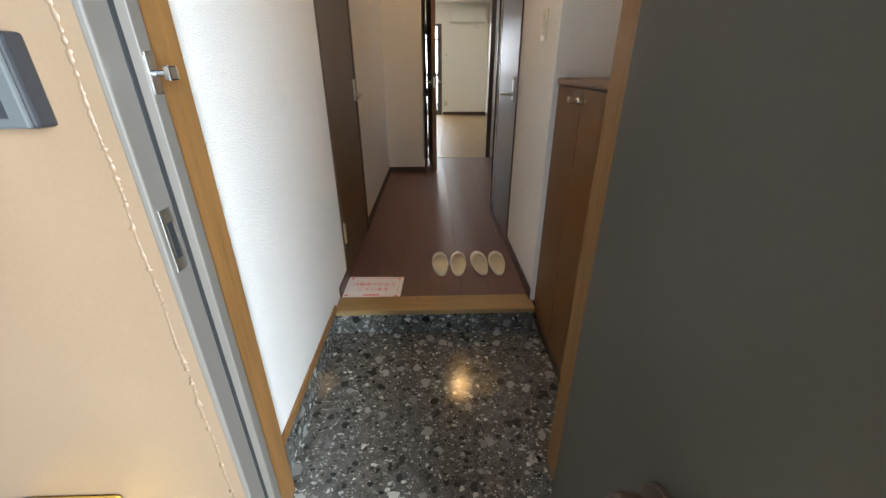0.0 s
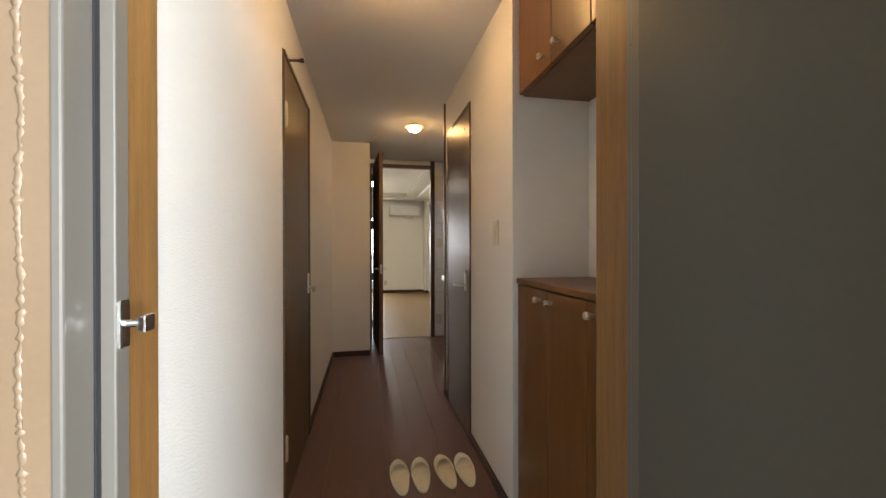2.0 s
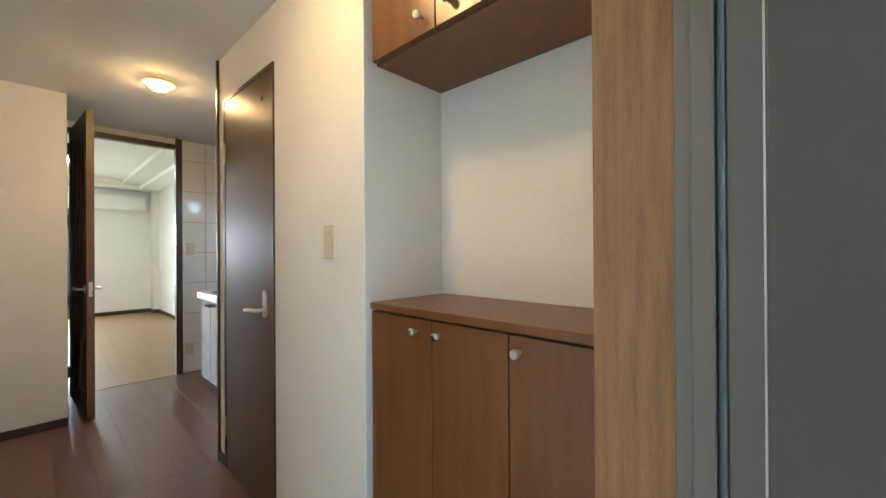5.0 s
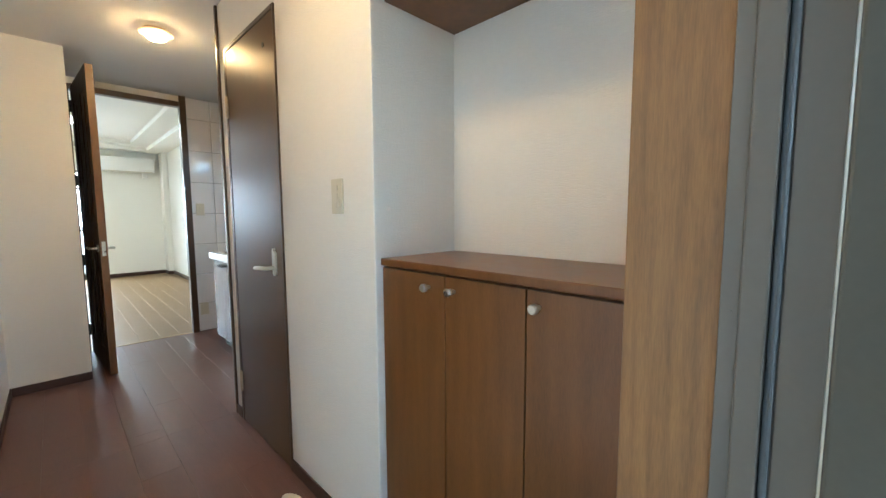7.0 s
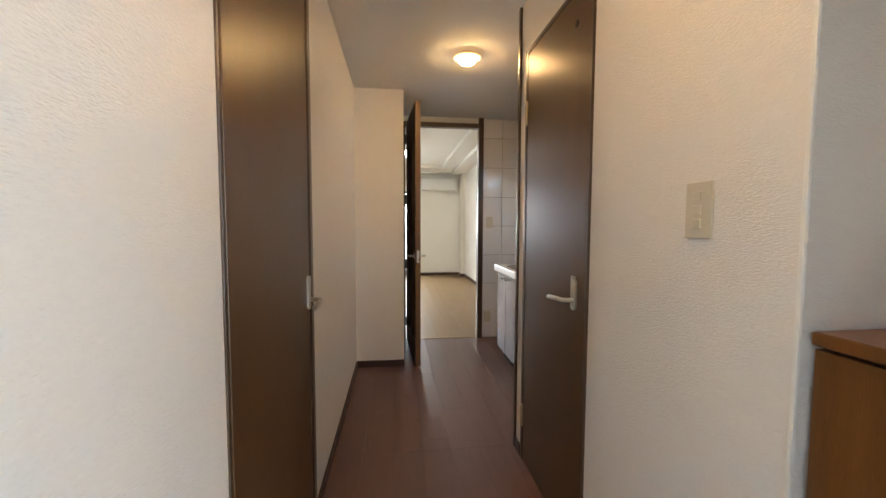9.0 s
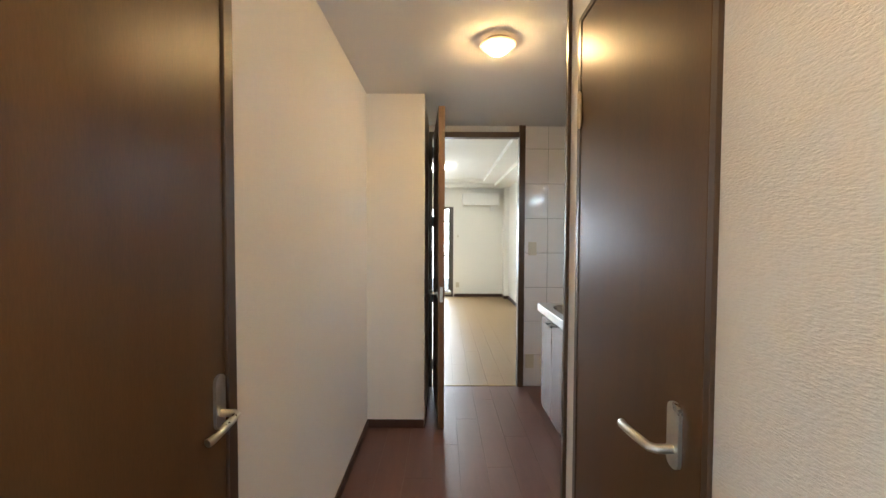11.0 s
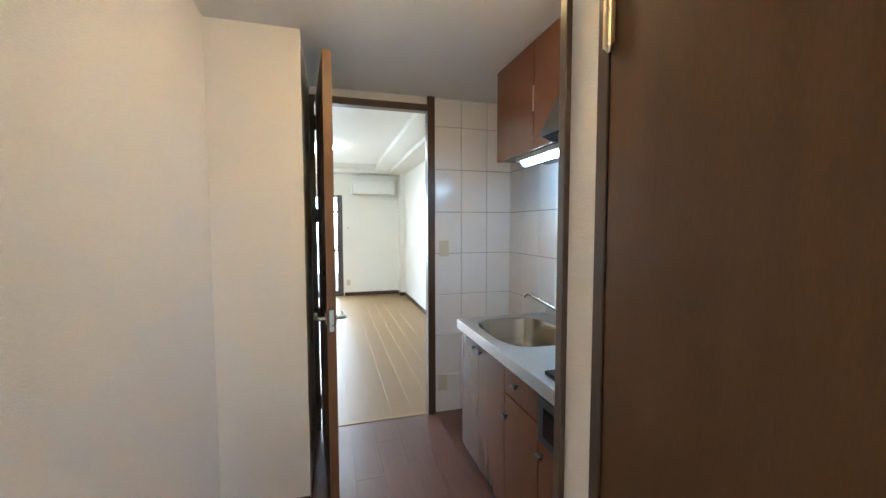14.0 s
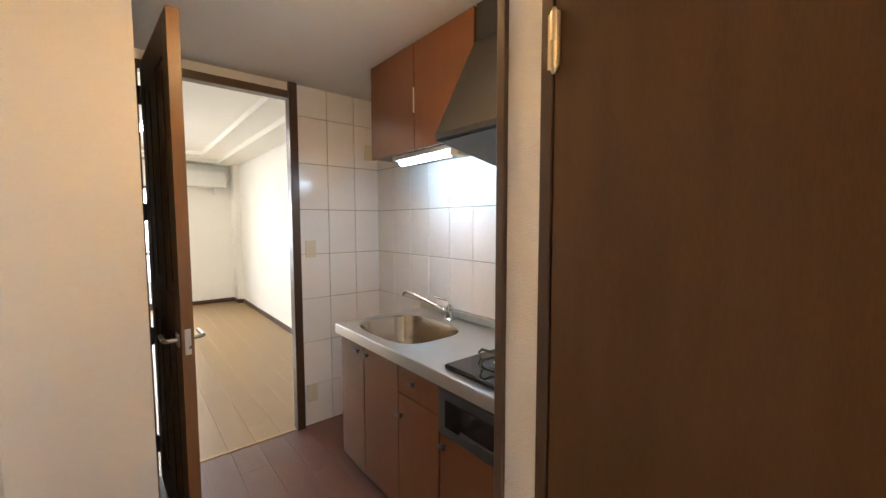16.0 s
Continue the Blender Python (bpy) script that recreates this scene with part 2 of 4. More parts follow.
def rod(bm, p, q, r, r2=None, sides=16, bevel=0.0):
    p, q = Vector(p), Vector(q)
    m = Matrix.Translation((p + q) / 2) @ (q - p).to_track_quat("Z", "Y").to_matrix().to_4x4()
    made = bmesh.ops.create_cone(bm, cap_ends=True, segments=sides, radius1=r, radius2=r if r2 is None else r2, depth=(q - p).length, matrix=m)
    if bevel:
        edges = [e for e in {e for v in made["verts"] for e in v.link_edges} if any(len(f.verts) > 4 for f in e.link_faces)]
        bmesh.ops.bevel(bm, geom=edges, offset=bevel, segments=2, affect="EDGES", profile=0.5)
    return bm


def lathe(bm, outline, centre, axis="Z", sides=32):
    """Turn pairs (radius, height) round an axis."""
    rings = []
    for r, h in outline:
        ring = []
        for i in range(sides):
            a = 2 * math.pi * i / sides
            p = Vector((r * math.cos(a), r * math.sin(a), h))
            if axis == "X":
                p = Vector((p.z, p.x, p.y))
            ring.append(bm.verts.new(p + Vector(centre)))
        rings.append(ring)
    for lo, hi in zip(rings, rings[1:]):
        for i in range(sides):
            bm.faces.new((lo[i], lo[(i + 1) % sides], hi[(i + 1) % sides], hi[i]))
    bm.faces.new(rings[0][::-1])
    bm.faces.new(rings[-1])
    bmesh.ops.recalc_face_normals(bm, faces=bm.faces)
    return bm


def prism(bm, ring, z0, z1):
    lo = [bm.verts.new((x, y, z0)) for x, y in ring]
    hi = [bm.verts.new((x, y, z1)) for x, y in ring]
    bm.faces.new(lo[::-1])
    bm.faces.new(hi)
    for i in range(len(ring)):
        j = (i + 1) % len(ring)
        bm.faces.new((lo[i], lo[j], hi[j], hi[i]))
    bmesh.ops.recalc_face_normals(bm, faces=bm.faces)
    return bm


def tube(bm, points, r, sides=10):
    """A bent pipe through points."""
    pts = [Vector(p) for p in points]
    rings = []
    for i, p in enumerate(pts):
        d = (pts[min(i + 1, len(pts) - 1)] - pts[max(i - 1, 0)]).normalized()
        q = d.to_track_quat("Z", "Y")
        rings.append([bm.verts.new(p + q @ Vector((r * math.cos(2 * math.pi * k / sides), r * math.sin(2 * math.pi * k / sides), 0))) for k in range(sides)])
    for lo, hi in zip(rings, rings[1:]):
        for k in range(sides):
            bm.faces.new((lo[k], lo[(k + 1) % sides], hi[(k + 1) % sides], hi[k]))
    bm.faces.new(rings[0][::-1])
    bm.faces.new(rings[-1])
    bmesh.ops.recalc_face_normals(bm, faces=bm.faces)
    return bm


def part(name, bm, mat, parent=None, label="", smooth=False):
    me = bpy.data.meshes.new(name)
    if smooth:
        for f in bm.faces:
            f.smooth = True
    bm.to_mesh(me)
    bm.free()
    if smooth:
        me.set_sharp_from_angle(angle=radians(35))
    me.materials.append(mat)
    ob = new(name, me)
    if parent:
        ob.parent = parent
    if label:
        ob["label"] = label
    return ob


def structure(name, bm, mat, label, category):
    return tagged(part(name, bm, mat), label, category, kind="structure")


def thing(name, label, category, group=""):
    return tagged(new(name), label, category, group)


XL, XR, CEIL, STEP = -0.482, 0.465, 2.235, -0.13

# ---- structure: walls ----
bm = boxed(-0.60, XL, 0.5365, 1.715, STEP - 0.1, CEIL)
structure("wall_left_entry", bm, wallpaper, "white embossed wallpaper wall beside the entrance", "wall")
bm = boxed(-0.60, XL, 1.715, 2.4525, 1.985, CEIL)
structure("wall_left_over_door", bm, wallpaper, "white wallpaper wall above the dark door", "wall")
bm = boxed(-0.60, XL, 2.4525, 4.095, STEP - 0.1, CEIL)
structure("wall_left_hall", bm, wallpaper, "white wallpaper wall along the hallway", "wall")
bm = boxed(-0.60, -0.097, 4.095, 4.875, -0.1, CEIL)
structure("wall_pier", bm, wallpaper, "cream wallpaper pier beside the open room door", "wall")
bm = boxed(XR, 0.90, 1.475, 2.137, STEP - 0.1, CEIL)
structure("wall_right_entry", bm, wallpaper, "cream wallpaper wall with the light switch", "wall")
bm = boxed(XR, 0.56, 2.137, 2.774, 1.985, CEIL)
structure("wall_right_over_door", bm, wallpaper, "cream wallpaper wall above the narrow dark door", "wall")
bm = boxed(XR, 1.41, 2.774, 2.872, -0.1, CEIL)
structure("wall_right_end", bm, wallpaper, "narrow cream wall end between hallway and kitchen", "wall")
bm = boxed(0.81, 0.90, 0.60, 1.475, STEP - 0.1, CEIL)
structure("wall_niche_back", bm, wallpaper, "white wallpaper back wall of the shoe cabinet niche", "wall")
bm = boxed(1.31, 1.41, 2.872, 4.875, -0.1, CEIL)
wall_kitchen = structure("wall_kitchen", bm, grout, "white tiled kitchen wall with thin grey joints", "wall")
bm = boxed(0.721, 1.31, 4.834, 4.875, -0.1, CEIL)
wall_far = structure("wall_far", bm, grout, "white tiled wall beside the room door", "wall")
bm = boxed(-0.097, 0.669, 4.826, 4.875, 2.18, CEIL)
structure("wall_over_room_door", bm, wallpaper, "cream wallpaper strip above the room door", "wall")
bm = boxed(-3.0, -0.460, 0.46, 0.536, STEP - 0.1, 2.6)
structure("wall_outside_left", bm, stucco, "tan painted rough outside wall beside the entrance", "wall")
bm = boxed(0.39, 3.0, 0.46, 0.60, STEP - 0.1, 2.6)
structure("wall_outside_right", bm, stucco, "tan painted outside wall behind the open door", "wall")
bm = boxed(0.39, 0.90, 0.60, 0.712, STEP - 0.1, CEIL)
structure("wall_niche_near", bm, wallpaper, "white wall between entrance and shoe cabinet", "wall")
bm = boxed(-0.460, 0.39, 0.46, 0.60, 1.98, 2.6)
structure("wall_outside_over_door", bm, stucco, "tan outside wall above the entrance", "wall")
bm = boxed(-0.482, 0.39, 0.60, 0.712, 2.0, CEIL)
structure("wall_inside_over_door", bm, wallpaper, "white wallpaper above the entrance inside", "wall")
# smooth sealed band and its lumpy ragged edge where stucco meets the steel frame
structure("trim_sealed_band", boxed(-0.490, -0.4605, 0.4565, 0.4615, STEP, 1.98, bevel=0.002), stucco, "smooth tan painted band along the door frame", "trim")
bm = bmesh.new()
random.seed(4)
rings = []
for i in range(520):
    z, r = STEP + i * 0.0040, 0.0042 + random.uniform(-0.0016, 0.0012) + (0.0035 * random.random() if random.random() < 0.16 else 0)
    cx = -0.4905 + 0.0018 * math.sin(i * 0.13) + random.uniform(-0.0012, 0.0012)
    rings.append([bm.verts.new((cx + r * math.cos(k * math.pi / 4), 0.459 + 0.8 * r * math.sin(k * math.pi / 4), z)) for k in range(8)])
for lo, hi in zip(rings, rings[1:]):
    for k in range(8):
        bm.faces.new((lo[k], lo[(k + 1) % 8], hi[(k + 1) % 8], hi[k])).smooth = True
bmesh.ops.recalc_face_normals(bm, faces=bm.faces)
structure("trim_sealant", bm, stucco, "lumpy tan painted sealant edge along the door frame", "trim")

# room beyond
bm = boxed(1.39, 1.50, 4.875, 9.95, -0.1, 2.6)
structure("wall_room_right", bm, room_paper, "white wallpaper wall of the bright room", "wall")
bm = boxed(-1.80, -1.70, 4.875, 9.95, -0.1, 2.6)
structure("wall_room_left", bm, room_paper, "white wallpaper side wall of the room", "wall")
bm = boxed(-1.80, -0.60, 4.83, 4.875, -0.1, 2.6)
structure("wall_room_near", bm, room_paper, "white wallpaper wall behind the pier", "wall")
bm = boxed(-0.60, 1.50, 4.876, 4.90, CEIL - 0.05, 2.6)
structure("wall_room_over_door", bm, room_paper, "white wallpaper wall over the doorway in the room", "wall")
bm = boxed(0.24, 1.50, 9.80, 9.95, -0.1, 2.6)
structure("wall_room_far", bm, room_paper, "white wallpaper far wall under the air conditioner", "wall")
bm = boxed(-1.80, 0.24, 9.80, 9.95, 1.93, 2.6)
structure("wall_room_over_window", bm, room_paper, "white wallpaper wall above the balcony window", "wall")
bm = boxed(-1.80, -1.50, 9.80, 9.95, -0.1, 1.93)
structure("wall_room_far_left", bm, room_paper, "white wallpaper wall beside the balcony window", "wall")
bm = boxed(1.30, 1.39, 9.52, 9.80, 0, 2.38)
structure("wall_room_pillar", bm, room_paper, "white papered corner pillar", "wall")

# ceilings
structure("ceiling", boxed(-0.60, 1.41, 0.60, 4.875, CEIL, CEIL + 0.08), ceiling_paper, "off-white papered hallway ceiling", "ceiling")
bm = bmesh.new()
box(bm, -1.8, 1.5, 4.90, 9.95, 2.445, 2.56)
box(bm, 0.82, 1.08, 4.90, 9.80, 2.385, 2.48)
box(bm, 1.08, 1.39, 4.90, 9.80, 2.325, 2.48)
box(bm, -1.7, 0.82, 9.22, 9.50, 2.385, 2.48)
box(bm, -1.7, 1.08, 9.50, 9.80, 2.325, 2.48)
structure("ceiling_room", bm, room_paper, "white stepped tray ceiling of the bright room", "ceiling")
# slab added out of view; daylight enters between it and the parapet
bm = bmesh.new()
box(bm, -3, 3, -1.5, 0.46, 2.30, 2.45)
structure("ceiling_porch_unseen", bm, concrete, "unseen concrete slab added over the porch", "ceiling")

# floors
structure("floor_porch", boxed(-3, 3, -3.2, 0.46, STEP - 0.12, STEP - 0.012), concrete, "grey concrete access corridor floor", "floor")
# parapet added out of view, cut short to let the porch light pass
structure("parapet", boxed(-3, -0.6, -1.62, -1.5, STEP - 0.12, 1.0), stucco, "unseen tan parapet added on the left, open for the porch light", "wall")
structure("floor_entry", boxed(-0.60, 0.90, 0.46, 1.41, STEP - 0.1, STEP), terrazzo, "dark grey terrazzo entrance floor with pale stone chips", "floor")
structure("step_riser", boxed(-0.60, 0.47, 1.408, 1.45, STEP, -0.0225), terrazzo, "terrazzo riser of the entrance step", "step")
structure("skirting_entry", boxed(XL, XL + 0.007, 0.641, 1.408, STEP, 0.0), terrazzo, "terrazzo skirting of the entrance", "baseboard")
structure("trim_entry", boxed(XL, XL + 0.010, 0.641, 1.408, 0.0, 0.032, bevel=0.002), oak, "thin oak trim along the entrance wall", "trim")
structure("step_nosing", boxed(-0.482, 0.47, 1.395, 1.522, -0.022, 0.004, bevel=0.004), oak_step, "worn light oak nosing of the entrance step", "step")
floor_hall = structure("floor", boxed(-0.60, 1.41, 1.45, 4.84, -0.1, -0.004), joint_dark, "dark reddish-brown plank floor of hallway and kitchen", "floor")
floor_room = structure("floor_room", boxed(-1.8, 1.5, 4.84, 9.95, -0.1, -0.004), joint_dark, "tan wooden plank floor of the bright room", "floor")
structure("threshold", boxed(-0.08, 0.669, 4.822, 4.848, -0.004, 0.004, bevel=0.002), oak_step, "thin light wooden threshold strip", "trim")
structure("balcony_ground", boxed(-6, 6, 9.96, 14, -0.25, -0.05), concrete, "pale concrete balcony floor", "ground")

# skirtings
for name, a in (("baseboard_left_near", (XL, XL + 0.009, 1.522, 1.712)), ("baseboard_left", (XL, XL + 0.009, 2.455, 4.086)),
                ("baseboard_pier", (XL, -0.097, 4.086, 4.095)), ("baseboard_right", (XR - 0.009, XR, 1.477, 2.133)),
                ("baseboard_right_end", (XR - 0.009, XR, 2.778, 2.858))):
    structure(name, boxed(*a, 0.0, 0.056, bevel=0.002), dark_skirt, "dark brown wooden skirting board", "baseboard")
for name, a in (("baseboard_room_far", (0.26, 1.30, 9.788, 9.80)), ("baseboard_room_right", (1.378, 1.39, 4.90, 9.52)), ("baseboard_pillar", (1.288, 1.30, 9.51, 9.79)),
                ("baseboard_pillar_front", (1.288, 1.39, 9.508, 9.52))):
    structure(name, boxed(*a, 0.0, 0.065, bevel=0.002), dark_skirt, "dark brown skirting board in the room", "baseboard")
structure("trim_niche_corner", boxed(0.461, 0.47, 1.4755, 1.484, 0.0, CEIL, bevel=0.002), plastic_white, "white corner bead at the niche edge", "trim")
structure("trim_wall_end", boxed(XR - 0.012, XR + 0.03, 2.858, 2.880, 0.0, CEIL, bevel=0.002), dark_trim, "dark brown wooden corner trim from floor to ceiling", "trim")

# ---- entrance door: frame and open leaf ----
frame_bm = boxed(-0.4595, -0.447, 0.450, 0.499, STEP, 1.98, bevel=0.003)
box(frame_bm, -0.4595, -0.430, 0.508, 0.5355, STEP, 1.98, bevel=0.002)
entrance_frame = thing("entrance_door_frame", "grey painted steel entrance door frame with oak lining", "door frame")
part("left_jamb", frame_bm, steel_grey, entrance_frame)
part("rubber_seal", boxed(-0.4595, -0.446, 0.499, 0.508, STEP, 1.98), rubber, entrance_frame, "black rubber seal")
frame_bm = boxed(0.350, 0.39, 0.452, 0.547, STEP, 1.98, bevel=0.002)
box(frame_bm, 0.335, 0.39, 0.557, 0.583, STEP, 1.98, bevel=0.0025)
box(frame_bm, 0.342, 0.39, 0.583, 0.602, STEP, 1.98, bevel=0.001)
part("right_jamb", frame_bm, steel_grey, entrance_frame)
seal_bm = boxed(0.352, 0.39, 0.547, 0.557, STEP, 1.98)
rod(seal_bm, (0.346, 0.5515, STEP), (0.346, 0.5515, 1.98), 0.0045, sides=14)
part("rubber_seal", seal_bm, seal_rubber, entrance_frame, "shiny grey rubber seal")
part("head", boxed(-0.437, 0.335, 0.49, 0.602, 1.93, 1.98, bevel=0.002), steel_grey, entrance_frame)
part("left_lining", boxed(-0.4815, -0.446, 0.5365, 0.640, STEP, 2.0, bevel=0.002), oak, entrance_frame, "oak door lining")
part("right_lining", boxed(0.352, 0.40, 0.602, 0.716, STEP, 2.0, bevel=0.002), oak, entrance_frame, "oak door lining")
part("head_lining", boxed(-0.466, 0.352, 0.602, 0.714, 1.96, 2.0, bevel=0.002), oak, entrance_frame, "oak door lining")
for z in (0.45, 1.02, 1.50):
    part("screw", rod(bmesh.new(), (0.343, 0.592, z), (0.3405, 0.592, z), 0.0028, sides=10), steel_grey, entrance_frame)
strike = part("strike_plate", boxed(-0.448, -0.4455, 0.460, 0.489, 0.725, 0.835, bevel=0.001), brushed, entrance_frame, "steel strike plate")
part("strike_hole", boxed(-0.4458, -0.4448, 0.468, 0.481, 0.748, 0.812), plastic_dark, strike)
bm = boxed(-0.431, -0.427, 0.512, 0.532, 1.005, 1.065, bevel=0.0015)
rod(bm, (-0.428, 0.522, 1.035), (-0.406, 0.522, 1.035), 0.005, sides=12)
box(bm, -0.410, -0.400, 0.513, 0.536, 1.024, 1.046, bevel=0.003)
part("door_guard_catch", bm, chrome, entrance_frame, "chrome door guard catch")

leaf = thing("entrance_door", "dark grey painted steel entrance door standing wide open", "door")
part("leaf", boxed(0.288, 0.328, -0.335, 0.505, STEP + 0.01, 1.925, bevel=0.003), leaf_paint, leaf)
bm = rod(bmesh.new(), (0.288, 0.165, 0.500), (0.278, 0.165, 0.500), 0.047, sides=28, bevel=0.002)
part("escutcheon", bm, knob_brown, leaf)
bm = lathe(bmesh.new(), [(0.018, -0.010), (0.020, -0.022), (0.036, -0.030), (0.038, -0.055), (0.034, -0.066), (0.022, -0.071)], (0.288, 0.165, 0.500), "X", 28)
part("knob", bm, knob_brown, leaf, "round brown metal knob", smooth=True)
for z in (0.15, 1.75):
    part("hinge", rod(bmesh.new(), (0.340, 0.508, z - 0.05), (0.340, 0.508, z + 0.05), 0.008, sides=12), steel_grey, leaf)
part("leaf_edge_strip", boxed(0.292, 0.324, 0.5055, 0.5075, STEP + 0.01, 1.925), brushed, leaf, "bright steel edge strip")


# ---- doors of the hall ----
def lever(parent, at, out, along, plate=(0.036, 0.122)):
    """A lever handle on a plate; out: +1 or -1 along x; along: +1 or -1 along y."""
    x, y, z = at
    w, h = plate
    a, b = sorted((x, x + out * 0.007))
    bm = boxed(a, b, y - w / 2, y + w / 2, z - 0.055, z - 0.055 + h)
    ends = [e for e in bm.edges if abs(e.verts[0].co.x - e.verts[1].co.x) > 0.001]
    bmesh.ops.bevel(bm, geom=ends, offset=0.015, segments=5, affect="EDGES", profile=0.5)
    edge = part("handle_plate", bm, brushed, parent, "satin metal handle plate")
    bm = bmesh.new()
    tube(bm, [(x + out * 0.006, y, z - 0.02), (x + out * 0.035, y, z - 0.02), (x + out * 0.046, y + along * 0.008, z - 0.02), (x + out * 0.050, y + along * 0.03, z - 0.019),
              (x + out * 0.052, y + along * 0.07, z - 0.022), (x + out * 0.050, y + along * 0.105, z - 0.026), (x + out * 0.046, y + along * 0.115, z - 0.027)], 0.0085, 12)
    part("lever", bm, brushed, parent, "satin metal lever", smooth=True)
    return edge


def barrel_hinge(parent, x, y, z, h=0.10):
    bm = rod(bmesh.new(), (x, y, z - h / 2), (x, y, z + h / 2), 0.0075, sides=14)
    rod(bm, (x, y, z + h / 2), (x, y, z + h / 2 + 0.008), 0.006, 0.003, 12)
    rod(bm, (x, y, z - h / 2), (x, y, z - h / 2 - 0.008), 0.006, 0.003, 12)
    rod(bm, (x, y, z - 0.0015), (x, y, z + 0.0015), 0.0085, sides=14)
    box(bm, x - 0.002, x + 0.002, y - 0.012, y + 0.012, z - h / 2 + 0.002, z + h / 2 - 0.002)
    return part("hinge", bm, hinge_brass, parent, "brass-toned barrel hinge", smooth=True)


door_1 = tagged(new("door_1"), "closed dark brown flush door with lever handle in the hallway", "door", kind="structure")
part("leaf", boxed(-0.515, XL + 0.006, 1.728, 2.411, 0.008, 1.962, bevel=0.002), dark_door, door_1)
bm = boxed(-0.56, XL + 0.012, 2.415, 2.452, 0.0, 1.985, bevel=0.002)
part("far_jamb", bm, dark_trim, door_1)
part("near_jamb", boxed(-0.56, XL + 0.004, 1.7155, 1.724, 0.0, 1.985, bevel=0.001), dark_trim, door_1)
part("head", boxed(-0.56, XL + 0.010, 1.7245, 2.4145, 1.966, 1.9845, bevel=0.001), dark_trim, door_1)
lever(door_1, (XL + 0.006, 2.382, 0.915), 1, -1)
for z in (0.26, 1.71):
    barrel_hinge(door_1, XL + 0.010, 1.737, z)
bm = rod(bmesh.new(), (XL + 0.004, 1.80, 1.972), (XL + 0.055, 1.82, 1.985), 0.006, sides=10)
rod(bm, (XL + 0.055, 1.82, 1.985), (XL + 0.070, 1.826, 1.989), 0.010, sides=12, bevel=0.002)
part("door_stop", bm, knob_brown, door_1, "small brown door stop")

door_2 = tagged(new("door_2"), "closed narrow dark brown flush door with lever handle", "door", kind="structure")
part("leaf", boxed(XR - 0.006, 0.50, 2.156, 2.744, 0.008, 1.962, bevel=0.002), dark_door, door_2)
part("far_jamb", boxed(XR - 0.008, 0.55, 2.748, 2.773, 0.0, 1.984, bevel=0.002), dark_trim, door_2)
part("near_jamb", boxed(XR - 0.008, 0.55, 2.138, 2.153, 0.0, 1.984, bevel=0.001), dark_trim, door_2)
part("head", boxed(XR - 0.008, 0.55, 2.154, 2.7475, 1.966, 1.984, bevel=0.001), dark_trim, door_2)
lever(door_2, (XR - 0.006, 2.225, 0.925), -1, 1)
for z in (0.23, 1.69):
    barrel_hinge(door_2, XR - 0.012, 2.742, z)
# dark disc for the toilet indicator high on the leaf
part("toilet_indicator", rod(bmesh.new(), (XR - 0.006, 2.255, 1.855), (XR - 0.009, 2.255, 1.855), 0.011, sides=18, bevel=0.001), plastic_dark, door_2, "small round dark toilet indicator")

# room door: frame and opened panelled leaf
door_3 = tagged(new("door_3"), "dark brown panelled room door standing open into the hallway", "door", kind="structure")
part("right_jamb", boxed(0.669, 0.7205, 4.802, 4.872, 0.0, CEIL, bevel=0.002), dark_trim, door_3)
part("left_jamb", boxed(-0.0965, -0.066, 4.802, 4.872, 0.0, 2.134, bevel=0.002), dark_trim, door_3)
part("head", boxed(-0.0965, 0.6685, 4.806, 4.872, 2.134, 2.1795, bevel=0.002), dark_trim, door_3)
swing = Matrix.Translation((-0.037, 4.79, 0)) @ Matrix.Rotation(radians(4.2), 4, "Z")


def on_leaf(bm):
    bmesh.ops.transform(bm, matrix=swing, verts=bm.verts)
    return bm


LEN = 0.735
bm = boxed(-0.014, 0.014, -LEN + 0.004, 0, 0.012, 2.142)
for s in (-1, 1):
    a, b = sorted((s * 0.014, s * 0.020))
    for y0, y1 in ((-LEN + 0.004, -LEN + 0.11), (-0.11, -0.004), (-0.44, -0.295)):
        box(bm, a, b, y0, y1, 0.012, 2.142, bevel=0.002)
    for y0, y1 in ((-LEN + 0.112, -0.442), (-0.293, -0.112)):
        for z0, z1 in ((0.012, 0.18), (0.95, 1.08), (2.0, 2.142)):
            box(bm, a, b, y0, y1, z0, z1, bevel=0.002)
        for z0, z1 in ((0.22, 0.91), (1.12, 1.96)):
            box(bm, a, b - 0.002 if s > 0 else b, y0 + 0.035, y1 - 0.035, z0, z1, bevel=0.004)
part("leaf", on_leaf(bm), dark_door, door_3)
part("leaf_edge", on_leaf(boxed(-0.0205, 0.0205, -LEN, -LEN + 0.004, 0.010, 2.144)), edge_wood, door_3, "lighter brown leaf edge")
part("leaf_top", on_leaf(boxed(-0.0205, 0.0205, -LEN + 0.004, 0, 2.142, 2.145)), edge_wood, door_3)
for s in (-1, 1):
    bm = boxed(*sorted((s * 0.0205, s * 0.027)), -LEN + 0.035, -LEN + 0.085, 0.885, 0.935, bevel=0.003)
    part("handle_rose", on_leaf(bm), brushed, door_3)
    bm = bmesh.new()
    tube(bm, [(s * 0.026, -LEN + 0.06, 0.91), (s * 0.055, -LEN + 0.06, 0.91), (s * 0.066, -LEN + 0.07, 0.91), (s * 0.068, -LEN + 0.10, 0.91), (s * 0.066, -LEN + 0.165, 0.912)], 0.009, 12)
    part("lever", on_leaf(bm), brushed, door_3, "satin metal lever", smooth=True)
